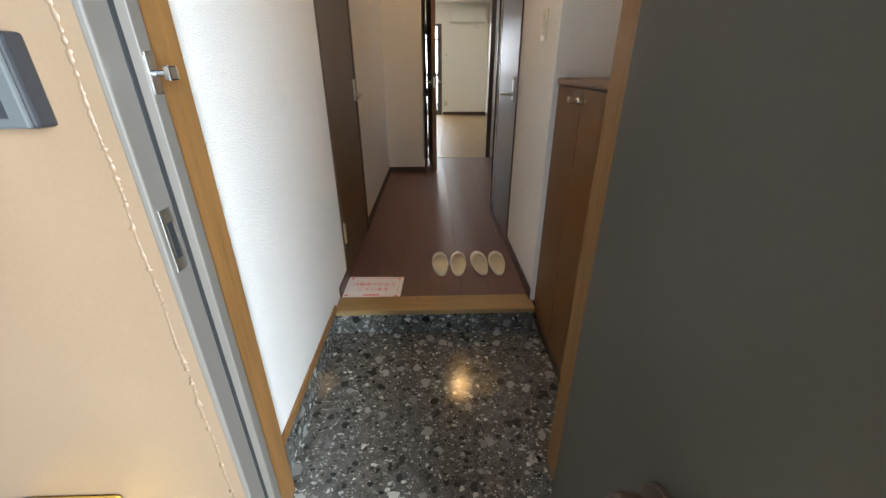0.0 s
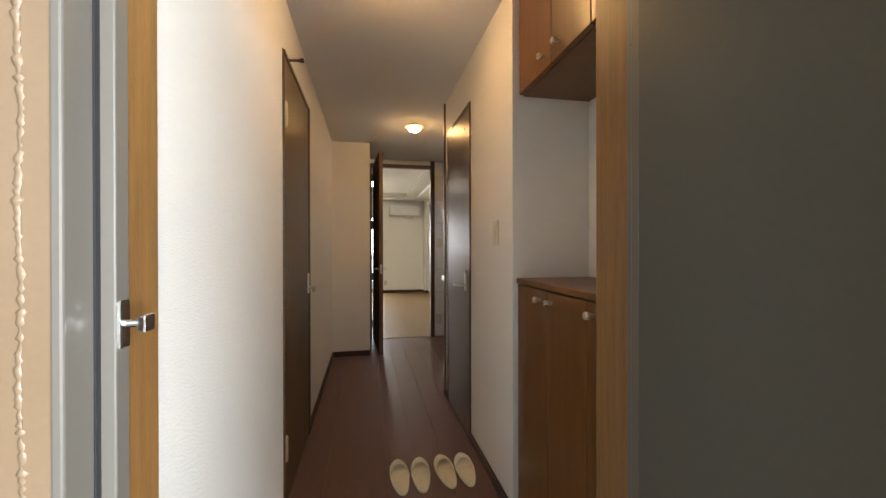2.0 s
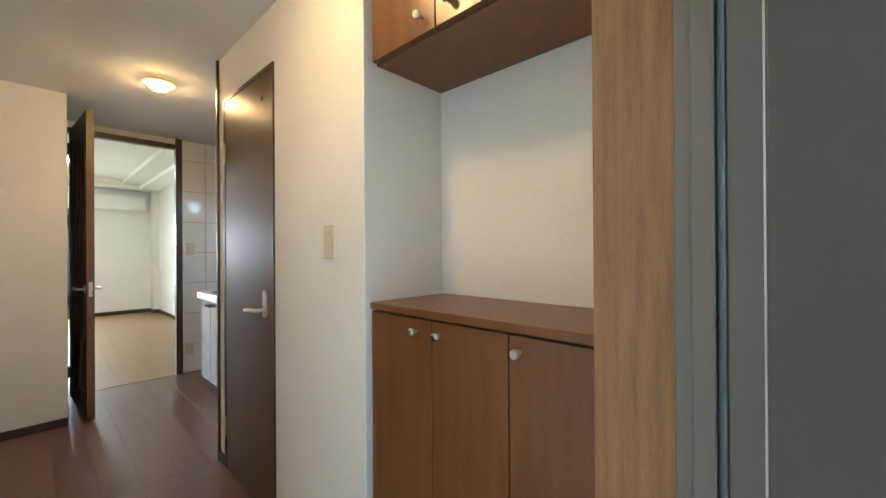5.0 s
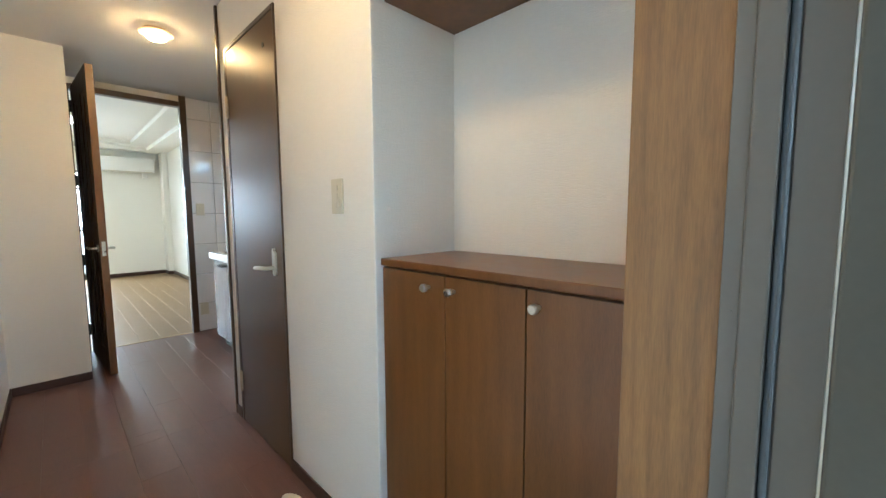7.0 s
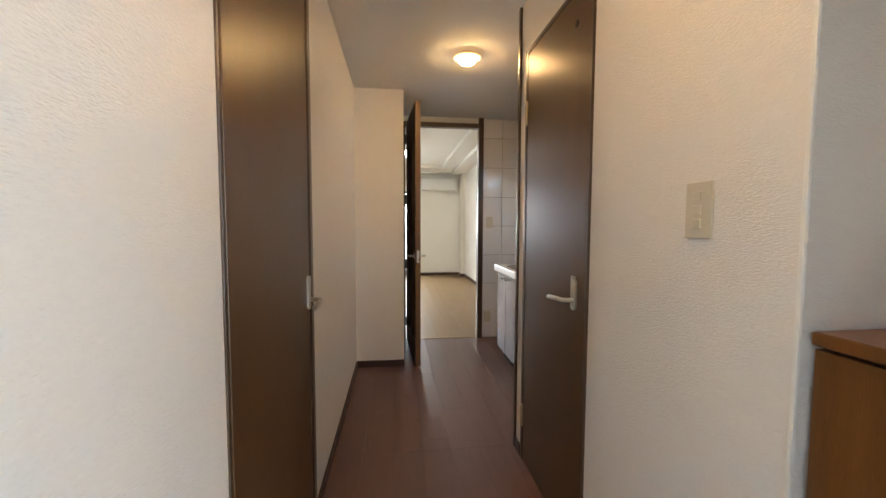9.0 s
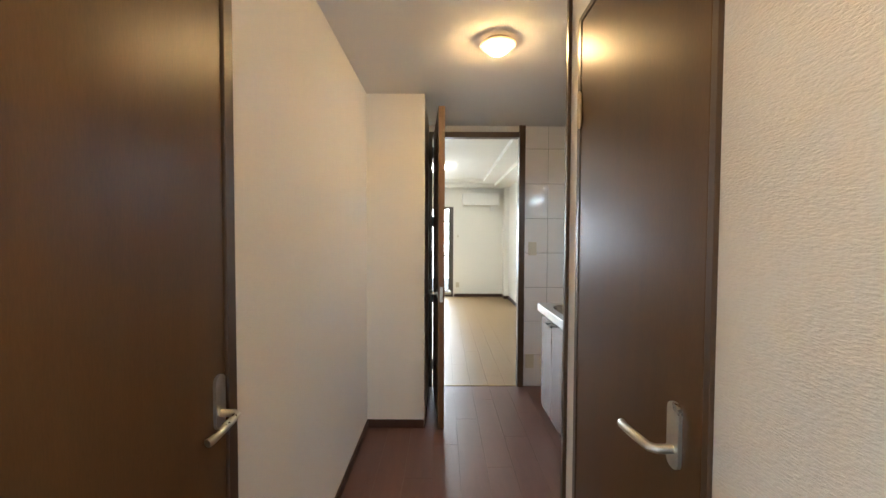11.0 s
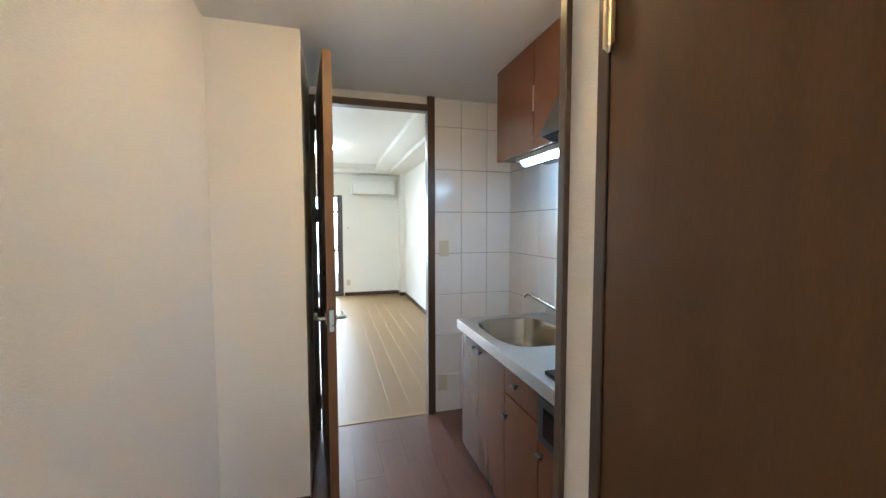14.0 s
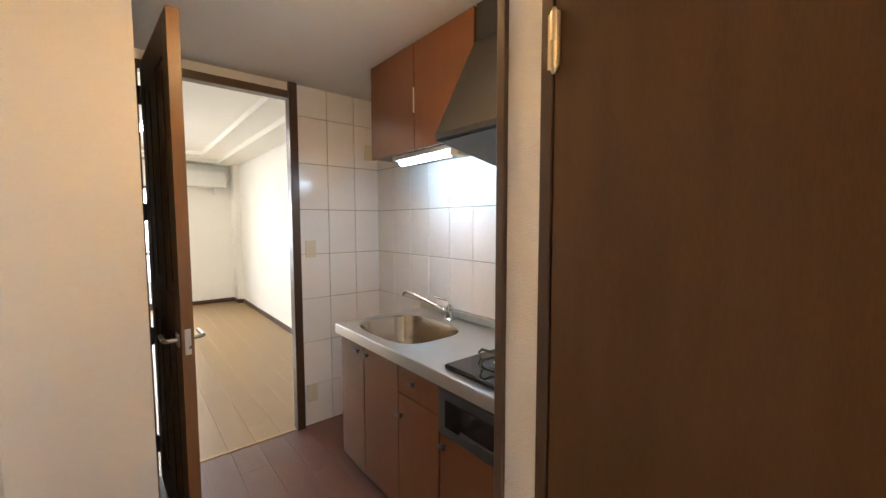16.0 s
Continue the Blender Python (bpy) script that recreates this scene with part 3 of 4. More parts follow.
part("latch_plate", on_leaf(boxed(-0.010, 0.010, -LEN - 0.0015, -LEN, 0.86, 0.96)), brushed, door_3)
for z in (0.2, 0.78, 1.42, 2.0):
    part("hinge", rod(bmesh.new(), (-0.062, 4.797, z - 0.045), (-0.062, 4.797, z + 0.045), 0.008, sides=12), plastic_dark, door_3)

# ---- balcony window ----
window_1 = tagged(new("window_1"), "floor-length aluminium balcony window full of daylight", "window", kind="structure")
for n_, a in (("window_frame", (0.195, 0.24, 9.80, 9.90, 0.0, 1.93)), ("window_frame", (-1.50, -1.455, 9.80, 9.90, 0.0, 1.93)),
              ("window_frame", (-1.455, 0.195, 9.80, 9.90, 1.885, 1.93)), ("window_sill", (-1.455, 0.195, 9.80, 9.90, 0.0, 0.04)),
              ("sash_stile", (-0.66, -0.60, 9.83, 9.87, 0.04, 1.885)), ("sash_stile", (0.14, 0.195, 9.83, 9.87, 0.04, 1.885)),
              ("sash_rail", (-0.60, 0.14, 9.83, 9.87, 0.04, 0.10)), ("sash_rail", (-0.60, 0.14, 9.83, 9.87, 1.60, 1.64)),
              ("sash_rail", (-0.60, 0.14, 9.835, 9.865, 0.86, 0.90))):
    part(n_, boxed(*a, bevel=0.002), window_alu, window_1)
pane = part("pane", boxed(-1.455, 0.14, 9.848, 9.852, 0.04, 1.885), clear_glass, window_1)
pane.visible_shadow = False
sky_board = structure("backdrop", boxed(-6, 6, 13.9, 14.0, -0.25, 5.0), material("bright_overcast_distance", (0.9, 0.93, 0.95), 1.0, vary=0.02, emit=BACK_E, emit_color=(0.95, 0.98, 1.0)), "plain white overcast brightness outside the window", "backdrop")

railing = thing("balcony_railing", "pale painted metal balcony railing outside the window", "railing")
part("top_rail", boxed(-1.75, 0.75, 10.28, 10.33, 0.90, 0.94, bevel=0.006), plastic_white, railing)
part("bottom_rail", boxed(-1.75, 0.75, 10.29, 10.32, 0.06, 0.09, bevel=0.004), plastic_white, railing)
for i in range(20):
    x = -1.72 + i * 0.13
    part("baluster", boxed(x, x + 0.014, 10.298, 10.312, 0.09 if i % 19 else -0.05, 0.90), plastic_white, railing)

# ---- shoe cabinet and wall cabinet ----
def round_knob(parent, x, y, z, mat):
    bm = lathe(bmesh.new(), [(0.006, 0.0), (0.006, -0.010), (0.0105, -0.014), (0.0115, -0.024), (0.009, -0.028)], (x, y, z), "X", 18)
    return part("knob", bm, mat, parent, "pale metal knob", smooth=True)


shoe_cabinet = thing("shoe_cabinet", "brown wood-grain shoe cabinet with three doors in the niche", "cabinet")
part("carcass", boxed(0.502, 0.808, 0.722, 1.472, STEP + 0.004, 0.982), cab_wood, shoe_cabinet)
part("worktop", boxed(0.475, 0.808, 0.716, 1.4700, 0.983, 1.005, bevel=0.004), cab_wood, shoe_cabinet, "polished brown wood top")
for y0, y1, ky in ((1.205, 1.468, 1.262), (0.962, 1.201, 1.172), (0.722, 0.958, 0.930)):
    d = part("door", boxed(0.482, 0.5015, y0, y1, -0.05, 0.977, bevel=0.0015), cab_wood, shoe_cabinet)
    round_knob(d, 0.482, ky, 0.942, brushed)
part("plinth", boxed(0.495, 0.5019, 0.722, 1.470, STEP + 0.002, -0.053), dark_trim, shoe_cabinet)

wall_cabinet = thing("wall_cabinet", "brown wood-grain cupboard hung high in the niche", "cabinet")
part("carcass", boxed(0.510, 0.808, 0.722, 1.472, 1.757, CEIL - 0.003), cab_wood, wall_cabinet)
for y0, y1, ky in ((1.193, 1.470, 1.242), (0.955, 1.189, 1.135), (0.722, 0.951, 0.90)):
    d = part("door", boxed(0.490, 0.5095, y0, y1, 1.762, CEIL - 0.006, bevel=0.0015), cab_wood, wall_cabinet)
    round_knob(d, 0.490, ky, 1.808, brushed)

# ---- switches and outlets ----
def plate_x(name, label, x, y0, y1, z0, z1, out, rows):
    t = thing(name, label, name.replace("_", " "))
    a, b = sorted((x, x + out * 0.008))
    part("plate", boxed(a, b, y0, y1, z0, z1, bevel=0.002), plastic_ivory, t)
    for i in range(rows):
        zc = z0 + (z1 - z0) * (0.26 + 0.24 * i)
        a, b = sorted((x + out * 0.008, x + out * 0.012))
        part("button", boxed(a, b, (y0 + y1) / 2 - 0.011, (y0 + y1) / 2 + 0.011, zc - 0.010, zc + 0.010, bevel=0.0015), plastic_ivory, t)
    return t


plate_x("light_switch", "ivory light switch plate with three small buttons", XR, 1.651, 1.719, 1.140, 1.256, -1, 3)


def plate_y(name, label, x0, x1, y, z0, z1, sockets):
    t = thing(name, label, name.replace("_", " "))
    part("plate", boxed(x0, x1, y - 0.008, y, z0, z1, bevel=0.002), plastic_ivory, t)
    xc = (x0 + x1) / 2
    for i in range(sockets):
        zc = z0 + (z1 - z0) * (i + 1) / (sockets + 1)
        part("insert", boxed(xc - 0.011, xc + 0.011, y - 0.011, y - 0.0082, zc - 0.012, zc + 0.012, bevel=0.0015), plastic_ivory, t)
    return t


YF = 4.826
plate_y("light_switch", "ivory switch plate on the white tiles", 0.757, 0.826, YF, 1.136, 1.250, 2)
plate_y("power_outlet", "ivory power outlet low on the white tiles", 0.742, 0.812, YF, 0.162, 0.280, 2)
plate_y("power_outlet", "ivory power outlet high on the white tiles", 1.195, 1.255, YF, 1.81, 1.92, 2)
plate_y("power_outlet", "ivory power outlet on the far room wall", 0.30, 0.37, 9.80, 0.20, 0.31, 2)
plate_y("wall_controller", "small dark wall hook plate on the far room wall", 0.325, 0.355, 9.80, 1.285, 1.325, 1)

# ---- intercom ----
intercom = thing("intercom", "grey door intercom with camera window on the tan wall", "intercom")
IX, IZ = -0.582, 1.030
part("housing", boxed(IX - 0.039, IX + 0.039, 0.428, 0.462, IZ - 0.063, IZ + 0.055, bevel=0.005), plastic_dark, intercom)
part("faceplate", boxed(IX - 0.039, IX + 0.036, 0.420, 0.4285, IZ - 0.062, IZ + 0.054, bevel=0.004), plastic_grey, intercom, "grey plastic faceplate")
part("camera_window", boxed(IX - 0.029, IX + 0.013, 0.4175, 0.4205, IZ + 0.002, IZ + 0.048, bevel=0.001), black_enamel, intercom, "glossy dark camera window")
part("button", boxed(IX - 0.026, IX + 0.010, 0.4165, 0.4205, IZ - 0.007, IZ + 0.001, bevel=0.001), brushed, intercom, "pale call button")
grille = part("speaker", boxed(IX - 0.029, IX + 0.013, 0.4185, 0.4205, IZ - 0.048, IZ - 0.008), plastic_dark, intercom)
for i in range(8):
    part("slat", boxed(IX - 0.012 + i * 0.003, IX - 0.0105 + i * 0.003, 0.4172, 0.4186, IZ - 0.030, IZ - 0.012), rubber, grille)
part("indicator", boxed(IX + 0.021, IX + 0.025, 0.4192, 0.4205, IZ + 0.030, IZ + 0.045), plastic_dark, intercom)

bm = boxed(-0.965, -0.742, 0.33, 0.4595, STEP - 0.012, 0.148, bevel=0.012, segments=3)
tagged(part("storage_box", bm, yellow_plastic), "yellow plastic box standing against the tan wall", "box")

# ---- ceiling lamps ----
def ceiling_lamp(x, y):
    t = thing("ceiling_lamp", "small lit round glass ceiling lamp with warm glow", "lamp", "hall ceiling lamps")
    part("base", lathe(bmesh.new(), [(0.062, 0.0), (0.066, -0.006), (0.066, -0.016)], (x, y, CEIL)), hinge_brass, t, smooth=True)
    bm = lathe(bmesh.new(), [(0.060, -0.014), (0.080, -0.017), (0.086, -0.021), (0.082, -0.025), (0.056, -0.029)], (x, y, CEIL))
    part("rim", bm, lamp_rim, t, "amber glowing glass rim", smooth=True)
    bm = lathe(bmesh.new(), [(0.052, -0.029), (0.056, -0.034), (0.052, -0.044), (0.039, -0.055), (0.021, -0.062), (0.006, -0.064)], (x, y, CEIL))
    part("bowl", bm, lamp_glass, t, "glowing frosted glass bowl", smooth=True)
    return t


ceiling_lamp(0.289, 3.410)
ceiling_lamp(0.005, 1.520)

room_lamp = thing("room_ceiling_light", "lit round white ceiling light in the bright room", "lamp")
part("base", lathe(bmesh.new(), [(0.20, 0.0), (0.205, -0.012), (0.20, -0.020)], (-0.12, 7.76, 2.445), sides=40), plastic_white, room_lamp, smooth=True)
part("diffuser", lathe(bmesh.new(), [(0.195, -0.020), (0.200, -0.040), (0.185, -0.062), (0.14, -0.080), (0.07, -0.090), (0.01, -0.092)], (-0.12, 7.76, 2.445), sides=40), room_lamp_glass, room_lamp, "glowing white diffuser", smooth=True)

# ---- slippers and welcome sheet ----
def slipper(x, y, turn, side):
    t = thing("slipper", "cream vinyl house slipper on the dark floor", "slipper", "slippers by the step")
    n = 28
    def outline(grow):
        ring = []
        for i in range(n):
            a = 2 * math.pi * i / n
            yy = math.copysign(abs(math.sin(a)) ** 0.85, math.sin(a)) * 0.132
            w = 0.046 - 0.009 * (yy < 0) * (-yy / 0.132) + 0.004 * math.sin(a)
            ring.append((math.copysign(abs(math.cos(a)) ** 0.75, math.cos(a)) * w * grow * (0.96 if side * math.cos(a) > 0 else 1.0), yy * grow))
        return ring
    sole = prism(bmesh.new(), outline(1.0), 0.0005, 0.012)
    part("sole", sole, cream_felt, t)
    part("insole", prism(bmesh.new(), outline(0.9), 0.012, 0.0145), cream_inner, t)
    # upper: an arched cap over the front half
    bm = bmesh.new()
    rows = []
    for layer in (0.0, -0.004):
        for i in range(9):
            yy = 0.054 + 0.076 * i / 8
            w = 0.050 * max(0.02, 1 - (max(yy, 0) / 0.1345) ** 2.4) ** 0.42 + layer
            h = 0.043 * math.sqrt(max(0.05, 1 - (max(yy, 0) / 0.150) ** 2)) + layer
            row = []
            for k in range(11):
                a = math.pi * k / 10
                back = -0.060 * (1 - math.sin(a)) if i == 0 else (-0.030 * (1 - math.sin(a)) if i == 1 else 0)
                row.append(bm.verts.new((math.cos(a) * w, yy + back, 0.006 + math.sin(a) ** 0.8 * h)))
            rows.append(row)
    for base in (0, 9):
        for i in range(8):
            for k in range(10):
                bm.faces.new((rows[base + i][k], rows[base + i][k + 1], rows[base + i + 1][k + 1], rows[base + i + 1][k]))
    for k in range(10):
        bm.faces.new((rows[0][k], rows[0][k + 1], rows[9][k + 1], rows[9][k]))
        bm.faces.new((rows[8][k], rows[8][k + 1], rows[17][k + 1], rows[17][k]))
    bmesh.ops.recalc_face_normals(bm, faces=bm.faces)
    part("upper", bm, cream_felt, t, smooth=True)
    t.matrix_basis = pose(x, y, 0.001, 0, 0, turn)
    return t


slipper(0.027, 1.852, 2, 1)
slipper(0.130, 1.852, -3, -1)
slipper(0.256, 1.856, 4, 1)
slipper(0.356, 1.852, -2, -1)

sheet = thing("welcome_sheet", "white paper sheet with pink printed greeting lying on the floor", "paper sheet")
part("paper", boxed(-0.1485, 0.1485, -0.105, 0.105, 0.0, 0.0012), paper_white, sheet)
for a in ((-0.128, 0.128, 0.088, 0.0895), (-0.128, 0.128, -0.0895, -0.088), (-0.130, -0.1285, -0.07, 0.07), (0.1285, 0.130, -0.07, 0.07), (-0.04, 0.04, -0.084, -0.074)):
    part("printed_line", boxed(*a, 0.0012, 0.0015), print_pink, sheet)
for sx in (-1, 1):
    for sy in (-1, 1):
        part("printed_corner", rod(bmesh.new(), (sx * 0.126, sy * 0.086, 0.0012), (sx * 0.126, sy * 0.086, 0.0016), 0.008, sides=12), print_pink, sheet)
for words, y in (("内覧ありがとう", 0.014), ("ございます", -0.034)):
    font = bpy.data.curves.new("greeting", "FONT")
    font.body, font.size, font.align_x = words, 0.033, "CENTER"
    font.extrude = 0.0002
    font.materials.append(print_pink)
    ob = new("printed_text", font)
    ob.parent, ob.location = sheet, (0, y, 0.0016)
sheet.matrix_basis = pose(-0.327, 1.620, 0.001, 0, 0, -2.5)

# ---- kitchen ----
KX = 0.735
base_unit = thing("kitchen_base_cabinet", "brown laminate kitchen base cabinet with black knobs", "cabinet")
part("carcass", boxed(KX + 0.019, 1.306, 2.885, 4.262, 0.09, 0.640), kitchen_wood, base_unit)
part("end_panel", boxed(KX + 0.019, 1.306, 4.244, 4.262, 0.6405, 0.765), kitchen_wood, base_unit)
part("divider", boxed(KX + 0.019, 1.306, 3.40, 3.418, 0.6405, 0.765), kitchen_wood, base_unit)
part("plinth", boxed(KX + 0.06, 1.30, 2.885, 4.25, 0.0, 0.09), rubber, base_unit, "dark recessed plinth")


def bar_knob(parent, x, y, z):
    bm = rod(bmesh.new(), (x, y, z), (x - 0.014, y, z), 0.004, sides=10)
    rod(bm, (x - 0.018, y - 0.017, z), (x - 0.018, y + 0.017, z), 0.0075, sides=12, bevel=0.003)
    part("knob", bm, iron, parent, "small black bar knob", smooth=True)


for y0, y1, z0, z1, ky, kz in ((4.012, 4.262, 0.095, 0.763, 4.055, 0.722), (3.704, 4.008, 0.095, 0.763, 3.965, 0.722),
                               (3.420, 3.700, 0.632, 0.763, 3.582, 0.705), (3.420, 3.700, 0.095, 0.628, 3.672, 0.540), (2.885, 3.416, 0.095, 0.568, 3.385, 0.530)):
    d = part("drawer_front" if z0 > 0.6 else "door", boxed(KX, KX + 0.0185, y0, y1, z0, z1, bevel=0.0015), kitchen_wood, base_unit)
    bar_knob(d, KX, ky, kz)

# worktop with a pressed sink
worktop = thing("worktop_with_sink", "stainless steel kitchen worktop with pressed round-cornered sink", "worktop")
SX, SY, SA, SB = 0.960, 3.950, 0.200, 0.262


def squircle(k, a, b, n=40, power=0.6):
    ring = []
    for i in range(n):
        t = 2 * math.pi * i / n
        c, s = math.cos(t), math.sin(t)
        ring.append((SX + k * a * math.copysign(abs(c) ** power, c), SY + k * b * math.copysign(abs(s) ** power, s)))
    return ring


bm = bmesh.new()
X0, X1, Y0, Y1 = 0.711, 1.306, 2.885, 4.279
outer = []
for x, y in squircle(1.0, SA, SB):
    dx, dy = x - SX, y - SY
    k = min((X1 - SX) / dx if dx > 1e-6 else 9e9, (X0 - SX) / dx if dx < -1e-6 else 9e9, (Y1 - SY) / dy if dy > 1e-6 else 9e9, (3.45 - SY) / dy if dy < -1e-6 else 9e9)
    outer.append((SX + dx * k, SY + dy * k))
levels = [(outer, 0.820), (squircle(1.07, SA, SB), 0.820), (squircle(1.04, SA, SB), 0.823), (squircle(1.0, SA, SB), 0.820), (squircle(0.975, SA, SB), 0.808),
          (squircle(0.93, SA, SB), 0.690), (squircle(0.86, SA, SB), 0.660), (squircle(0.2, SA, SB), 0.652)]
bowl = bmesh.new()
for target, some in ((bm, levels[:4]), (bowl, levels[3:])):
    rings = [[target.verts.new((x, y, z)) for x, y in ring] for ring, z in some]
    for a, b in zip(rings, rings[1:]):
        for i in range(40):
            j = (i + 1) % 40
            target.faces.new((a[i], a[j], b[j], b[i]))
    if target is bm:
        top_ring = rings[0]
bowl.faces.new(rings[-1])
bmesh.ops.recalc_face_normals(bowl, faces=bowl.faces)
corners = [(X0, Y1), (X1, Y1), (X0, 3.45), (X1, 3.45)]
for cx, cy in corners:
    near = sorted(range(40), key=lambda i: (outer[i][0] - cx) ** 2 + (outer[i][1] - cy) ** 2)
    on_x = next(i for i in near if abs(outer[i][0] - cx) < 1e-4)
    on_y = next(i for i in near if abs(outer[i][1] - cy) < 1e-4)
    if on_x != on_y:
        bm.faces.new((bm.verts.new((cx, cy, 0.820)), top_ring[on_x], top_ring[on_y]))
bmesh.ops.recalc_face_normals(bm, faces=bm.faces)
part("sink_top", bm, stainless, worktop, smooth=True)
# bowl gets the darker steel, so its shade is in the colour
part("sink_bowl", bowl, shaded_steel, worktop, "brushed steel sink bowl with shade put into its colour", smooth=True)
bm = boxed(X0, X1, Y0, 3.45, 0.80, 0.820)
part("top_sheet", bm, stainless, worktop)
bm = boxed(X0 - 0.004, X0 + 0.012, Y0, Y1 + 0.002, 0.767, 0.8205, bevel=0.004)
part("front_edge", bm, stainless, worktop)
part("end_edge", boxed(X0 + 0.012, X1, Y1 - 0.010, Y1 + 0.002, 0.767, 0.8203, bevel=0.002), stainless, worktop)
part("upstand", boxed(1.280, 1.308, Y0, Y1, 0.8205, 0.860, bevel=0.004), stainless, worktop)
part("drain", lathe(bmesh.new(), [(0.055, 0.0), (0.058, 0.004), (0.045, 0.006), (0.01, 0.003)], (SX + 0.02, SY, 0.653)), chrome, worktop, "round sink drain", smooth=True)

tap = thing("kitchen_tap", "chrome mixer tap with long swivel spout on the worktop", "tap")
TX, TY = 1.232, 3.935
bm = lathe(bmesh.new(), [(0.030, 0.0), (0.030, 0.006), (0.024, 0.012), (0.023, 0.060), (0.021, 0.075), (0.016, 0.082)], (TX, TY, 0.821), sides=24)
part("body", bm, chrome, tap, smooth=True)
bm = bmesh.new()
tube(bm, [(TX, TY, 0.86), (TX - 0.03, TY + 0.05, 0.885), (TX - 0.08, TY + 0.13, 0.925), (TX - 0.12, TY + 0.20, 0.955), (TX - 0.135, TY + 0.225, 0.962), (TX - 0.145, TY + 0.242, 0.955), (TX - 0.148, TY + 0.247, 0.940)], 0.0095, 12)
part("spout", bm, chrome, tap, smooth=True)
bm = bmesh.new()
tube(bm, [(TX, TY, 0.90), (TX, TY, 0.925), (TX - 0.02, TY + 0.012, 0.935), (TX - 0.075, TY + 0.045, 0.952)], 0.007, 10)
part("lever", bm, chrome, tap, smooth=True)

stove = thing("gas_stove", "black glass-topped built-in gas stove with iron pan supports", "stove")
part("top_plate", boxed(0.742, 1.20, 2.890, 3.395, 0.8212, 0.840, bevel=0.005), black_enamel, stove)
for bx, by in ((0.905, 3.250), (0.905, 2.990)):
    b = part("burner", lathe(bmesh.new(), [(0.034, 0.0), (0.036, 0.006), (0.028, 0.010), (0.026, 0.022), (0.020, 0.028), (0.010, 0.029), (0.008, 0.036)], (bx, by, 0.840), sides=28), hinge_brass, stove, "round metal burner", smooth=True)
    part("drip_ring", lathe(bmesh.new(), [(0.078, 0.0), (0.080, 0.004), (0.060, 0.006)], (bx, by, 0.8402), sides=28), iron, stove, smooth=True)
    for k in range(5):
        a = 2 * math.pi * k / 5 + 0.5
        c, s = math.cos(a), math.sin(a)
        bm = tube(bmesh.new(), [(bx + c * 0.100, by + s * 0.100, 0.840), (bx + c * 0.108, by + s * 0.108, 0.862), (bx + c * 0.095, by + s * 0.095, 0.876), (bx + c * 0.045, by + s * 0.045, 0.876)], 0.0055, 8)
        part("pan_support", bm, iron, stove, smooth=True)
    part("support_ring", tube(bmesh.new(), [(bx + math.cos(i * math.pi / 12) * 0.072, by + math.sin(i * math.pi / 12) * 0.072, 0.846) for i in range(25)], 0.0035, 8), iron, stove, smooth=True)
grill = part("grill_panel", boxed(0.728, 0.760, 2.885, 3.414, 0.574, 0.765, bevel=0.003), plastic_dark, stove, "black front panel with grill drawer")
part("grill_door", boxed(0.722, 0.7285, 2.93, 3.37, 0.612, 0.715, bevel=0.003), black_enamel, grill)
part("grill_handle", boxed(0.712, 0.7225, 3.02, 3.28, 0.618, 0.632, bevel=0.003), hood_paint, grill)
part("trim_strip", boxed(0.7245, 0.7285, 2.89, 3.41, 0.735, 0.745), hood_paint, grill)

upper = thing("kitchen_wall_cabinet", "reddish-brown laminate kitchen wall cabinet over the sink", "cabinet")
part("carcass", boxed(0.981, 1.306, 3.470, 4.302, 1.724, CEIL - 0.003), kitchen_wood, upper)
for y0, y1 in ((3.886, 4.302), (3.470, 3.882)):
    part("door", boxed(0.961, 0.9805, y0, y1, 1.720, CEIL - 0.006, bevel=0.0015), kitchen_wood, upper)
part("pull_strip", boxed(0.957, 0.961, 3.880, 3.888, 1.90, 2.02, bevel=0.001), hinge_brass, upper, "thin vertical pull")

task_light = thing("under_cabinet_light", "lit white fluorescent strip light under the wall cabinet", "lamp")
part("casing", boxed(1.00, 1.09, 3.615, 4.145, 1.700, 1.7235, bevel=0.003), plastic_white, task_light)
bm = rod(bmesh.new(), (1.045, 3.68, 1.696), (1.045, 4.12, 1.696), 0.021, sides=20, bevel=0.004)
part("diffuser", bm, tube_glass, task_light, "glowing white diffuser", smooth=True)
part("end_cap", boxed(1.005, 1.085, 3.615, 3.672, 1.668, 1.7005, bevel=0.004), plastic_ivory, task_light)
part("pull_cord", rod(bmesh.new(), (1.03, 3.64, 1.668), (1.03, 3.64, 1.53), 0.0012, sides=6), plastic_white, task_light)

hood = thing("range_hood", "dark grey tapered range hood with square duct", "range hood")
lo, hi, zb, zm, zt = 0.755, 0.957, 1.672, 1.692, 2.083
HY0, HY1 = 2.875, 3.462
bm = bmesh.new()
profile = [(lo, zb), (lo, zm), (hi, zt), (1.306, zt), (1.306, 1.565)]
a = [bm.verts.new((x, HY0, z)) for x, z in profile]
b = [bm.verts.new((x, HY1, z)) for x, z in profile]
for i in range(len(profile)):
    j = (i + 1) % len(profile)
    bm.faces.new((a[i], a[j], b[j], b[i]))
bm.faces.new(a)
bm.faces.new(b[::-1])
bmesh.ops.recalc_face_normals(bm, faces=bm.faces)
part("canopy", bm, hood_paint, hood)
part("duct_cover", boxed(0.965, 1.306, HY0, HY1 - 0.002, zt, CEIL - 0.003, bevel=0.002), hood_paint, hood)
part("lower_rim", boxed(lo - 0.003, lo, HY0, HY1, zb - 0.001, zm, bevel=0.001), hood_paint, hood)
under = [(lo + 0.012, zb - 0.0045), (1.300, 1.5625), (1.300, 1.5595), (lo + 0.012, zb - 0.0075)]
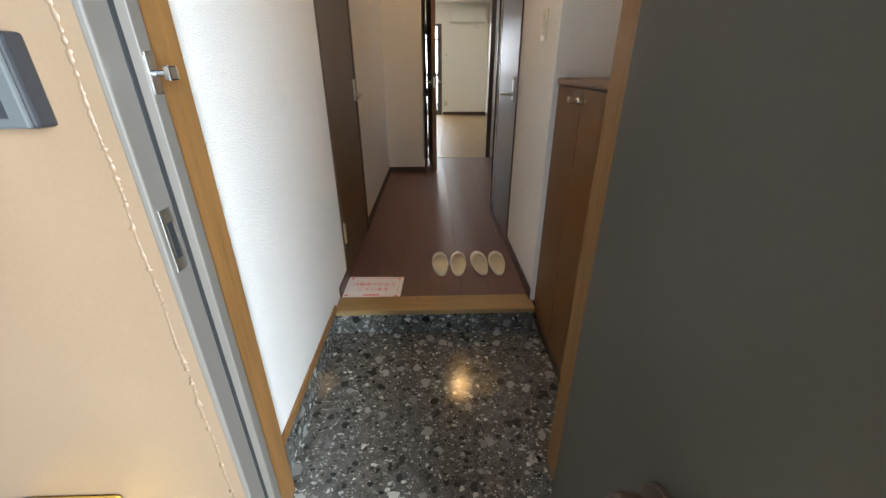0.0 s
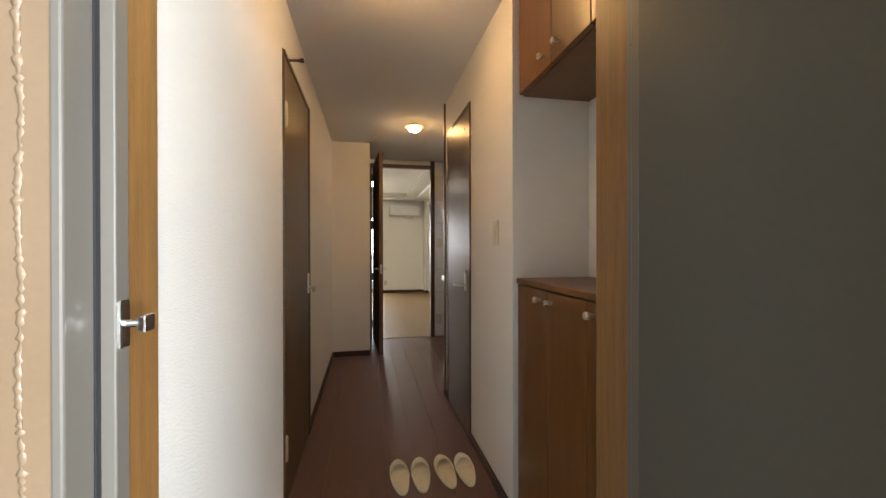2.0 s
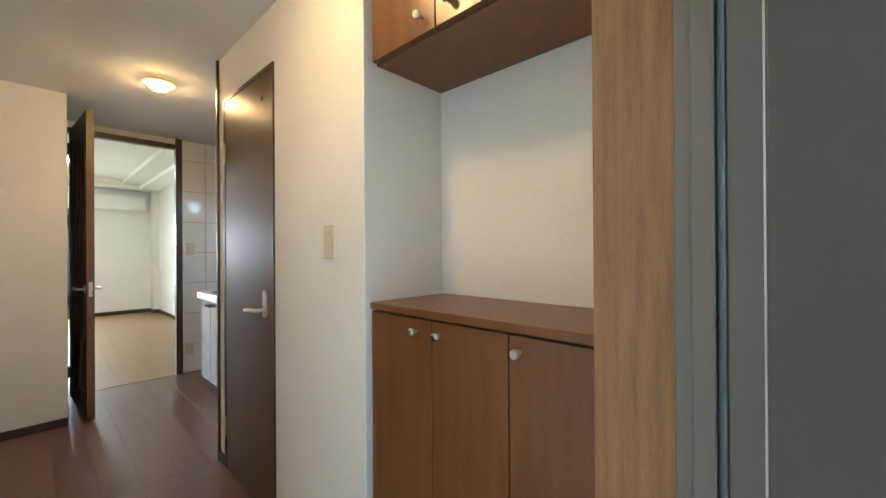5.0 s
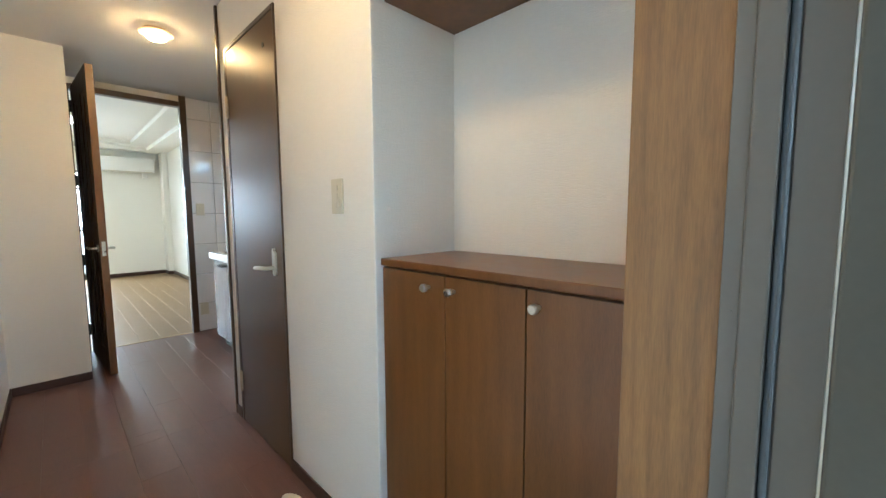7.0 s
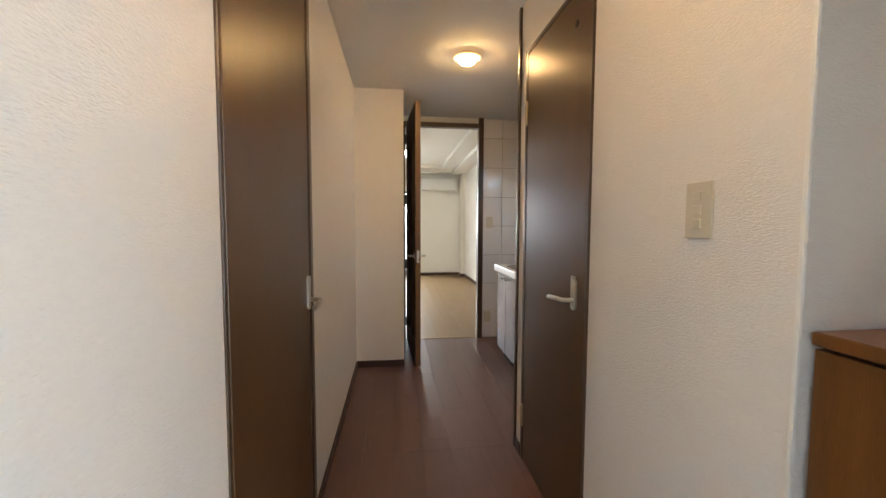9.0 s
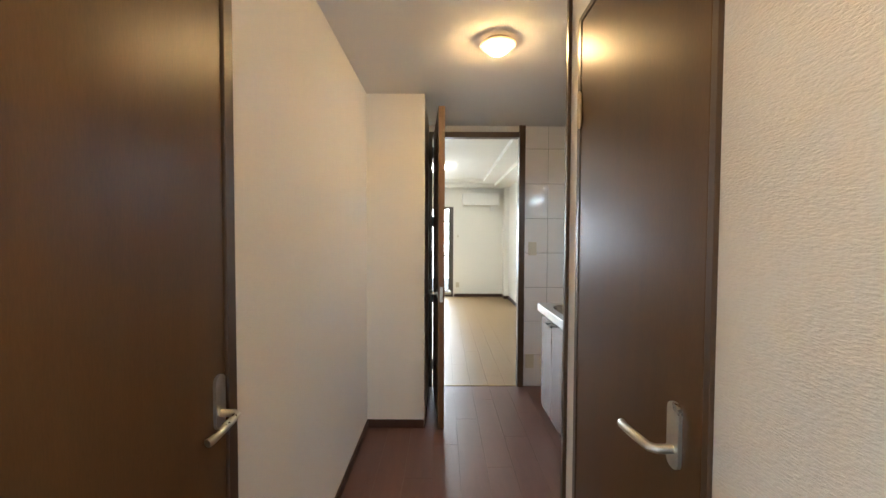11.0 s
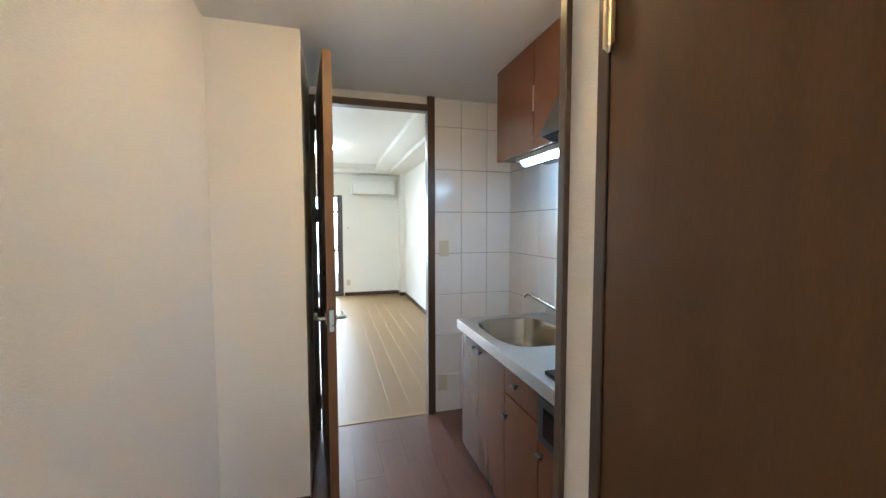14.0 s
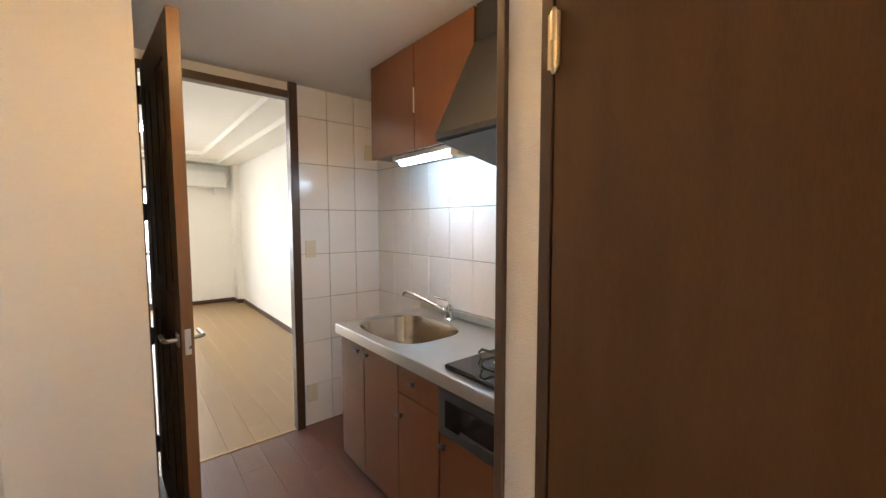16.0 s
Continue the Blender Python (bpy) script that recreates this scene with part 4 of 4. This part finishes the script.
bm = bmesh.new()
a = [bm.verts.new((x, HY0 + 0.01, z)) for x, z in under]
b = [bm.verts.new((x, HY1 - 0.01, z)) for x, z in under]
for i in range(4):
    bm.faces.new((a[i], a[(i + 1) % 4], b[(i + 1) % 4], b[i]))
bm.faces.new(a)
bm.faces.new(b[::-1])
bmesh.ops.recalc_face_normals(bm, faces=bm.faces)
part("filter", bm, iron, hood, "black grease filter panel")

# ---- air conditioner ----
ac = thing("air_conditioner", "white wall-mounted air conditioner above the skirting of the room", "air conditioner")
bm = boxed(0.42, 1.20, 9.59, 9.798, 1.945, 2.20, bevel=0.02, segments=3)
part("body", bm, plastic_white, ac, smooth=True)
part("front_panel", boxed(0.425, 1.195, 9.582, 9.592, 2.00, 2.195, bevel=0.003), plastic_white, ac)
part("louvre", boxed(0.45, 1.17, 9.600, 9.66, 1.938, 1.948, bevel=0.002), plastic_ivory, ac)
part("pipe_cover", boxed(1.03, 1.10, 9.73, 9.798, 1.84, 1.945, bevel=0.004), plastic_white, ac)

# ---- pieces: wall tiles and floor planks ----
tile_cache = {}


def tile(parent, w, h, matrix):
    key = (round(w, 4), round(h, 4))
    if key not in tile_cache:
        bm = boxed(-w / 2, w / 2, -0.004, 0.004, -h / 2, h / 2)
        top = [e for e in bm.edges if all(v.co.y < 0 for v in e.verts)]
        bmesh.ops.bevel(bm, geom=top, offset=0.0018, segments=1, affect="EDGES")
        me = bpy.data.meshes.new("tile")
        bm.to_mesh(me)
        bm.free()
        me.materials.append(tile_white)
        tile_cache[key] = me
    ob = new("tile", tile_cache[key])
    ob.parent, ob.matrix_basis = parent, matrix


TROWS = [(0.0, 0.274), (0.274, 0.566), (0.566, 0.860), (0.860, 1.155), (1.155, 1.450), (1.450, 1.746), (1.746, 2.042), (2.042, CEIL)]
J = 0.0017
for x0, x1 in ((0.722, 0.921), (0.921, 1.117), (1.117, 1.308)):
    for z0, z1 in TROWS:
        tile(wall_far, x1 - x0 - 2 * J, z1 - z0 - 2 * J, pose((x0 + x1) / 2, 4.830, (z0 + z1) / 2))
ys = [4.826] + [4.610 - 0.1965 * i for i in range(9)] + [2.874]
for y1, y0 in zip(ys, ys[1:]):
    for z0, z1 in TROWS:
        tile(wall_kitchen, y1 - y0 - 2 * J, z1 - z0 - 2 * J, pose(1.308, (y0 + y1) / 2, (z0 + z1) / 2, 0, 0, -90))

plank_cache = {}


def plank(parent, mat, x0, x1, y0, y1):
    key = (round(x1 - x0, 4), round(y1 - y0, 4), mat.name)
    if key not in plank_cache:
        w, d = x1 - x0 - 0.0006, y1 - y0 - 0.0006
        bm = boxed(-w / 2, w / 2, -d / 2, d / 2, -0.004, 0.0)
        top = [e for e in bm.edges if all(v.co.z > -0.001 for v in e.verts)]
        bmesh.ops.bevel(bm, geom=top, offset=0.0003, segments=1, affect="EDGES")
        me = bpy.data.meshes.new("plank")
        bm.to_mesh(me)
        bm.free()
        me.materials.append(mat)
        plank_cache[key] = me
    ob = new("plank", plank_cache[key])
    ob.parent, ob.location = parent, ((x0 + x1) / 2, (y0 + y1) / 2, 0.0)


def plank_floor(parent, mat, x0, x1, y0, y1, width, length):
    row = 0
    x = x0
    while x < x1 - 0.01:
        xe = min(x + width, x1)
        cuts = [y0] + [y for y in (y0 + length * ((row * 0.37) % 1) + length * i for i in range(20)) if y0 + 0.08 < y < y1 - 0.08] + [y1]
        for a, b in zip(cuts, cuts[1:]):
            plank(parent, mat, x, xe, a, b)
        x, row = xe, row + 1


plank_floor(floor_hall, dark_plank, XL, XR, 1.522, 2.874, 0.1515, 0.91)
plank_floor(floor_hall, dark_plank, XL, 1.31, 2.874, 4.822, 0.1515, 0.91)
plank_floor(floor_room, tan_plank, -1.70, 1.39, 4.848, 9.80, 0.1515, 1.2)
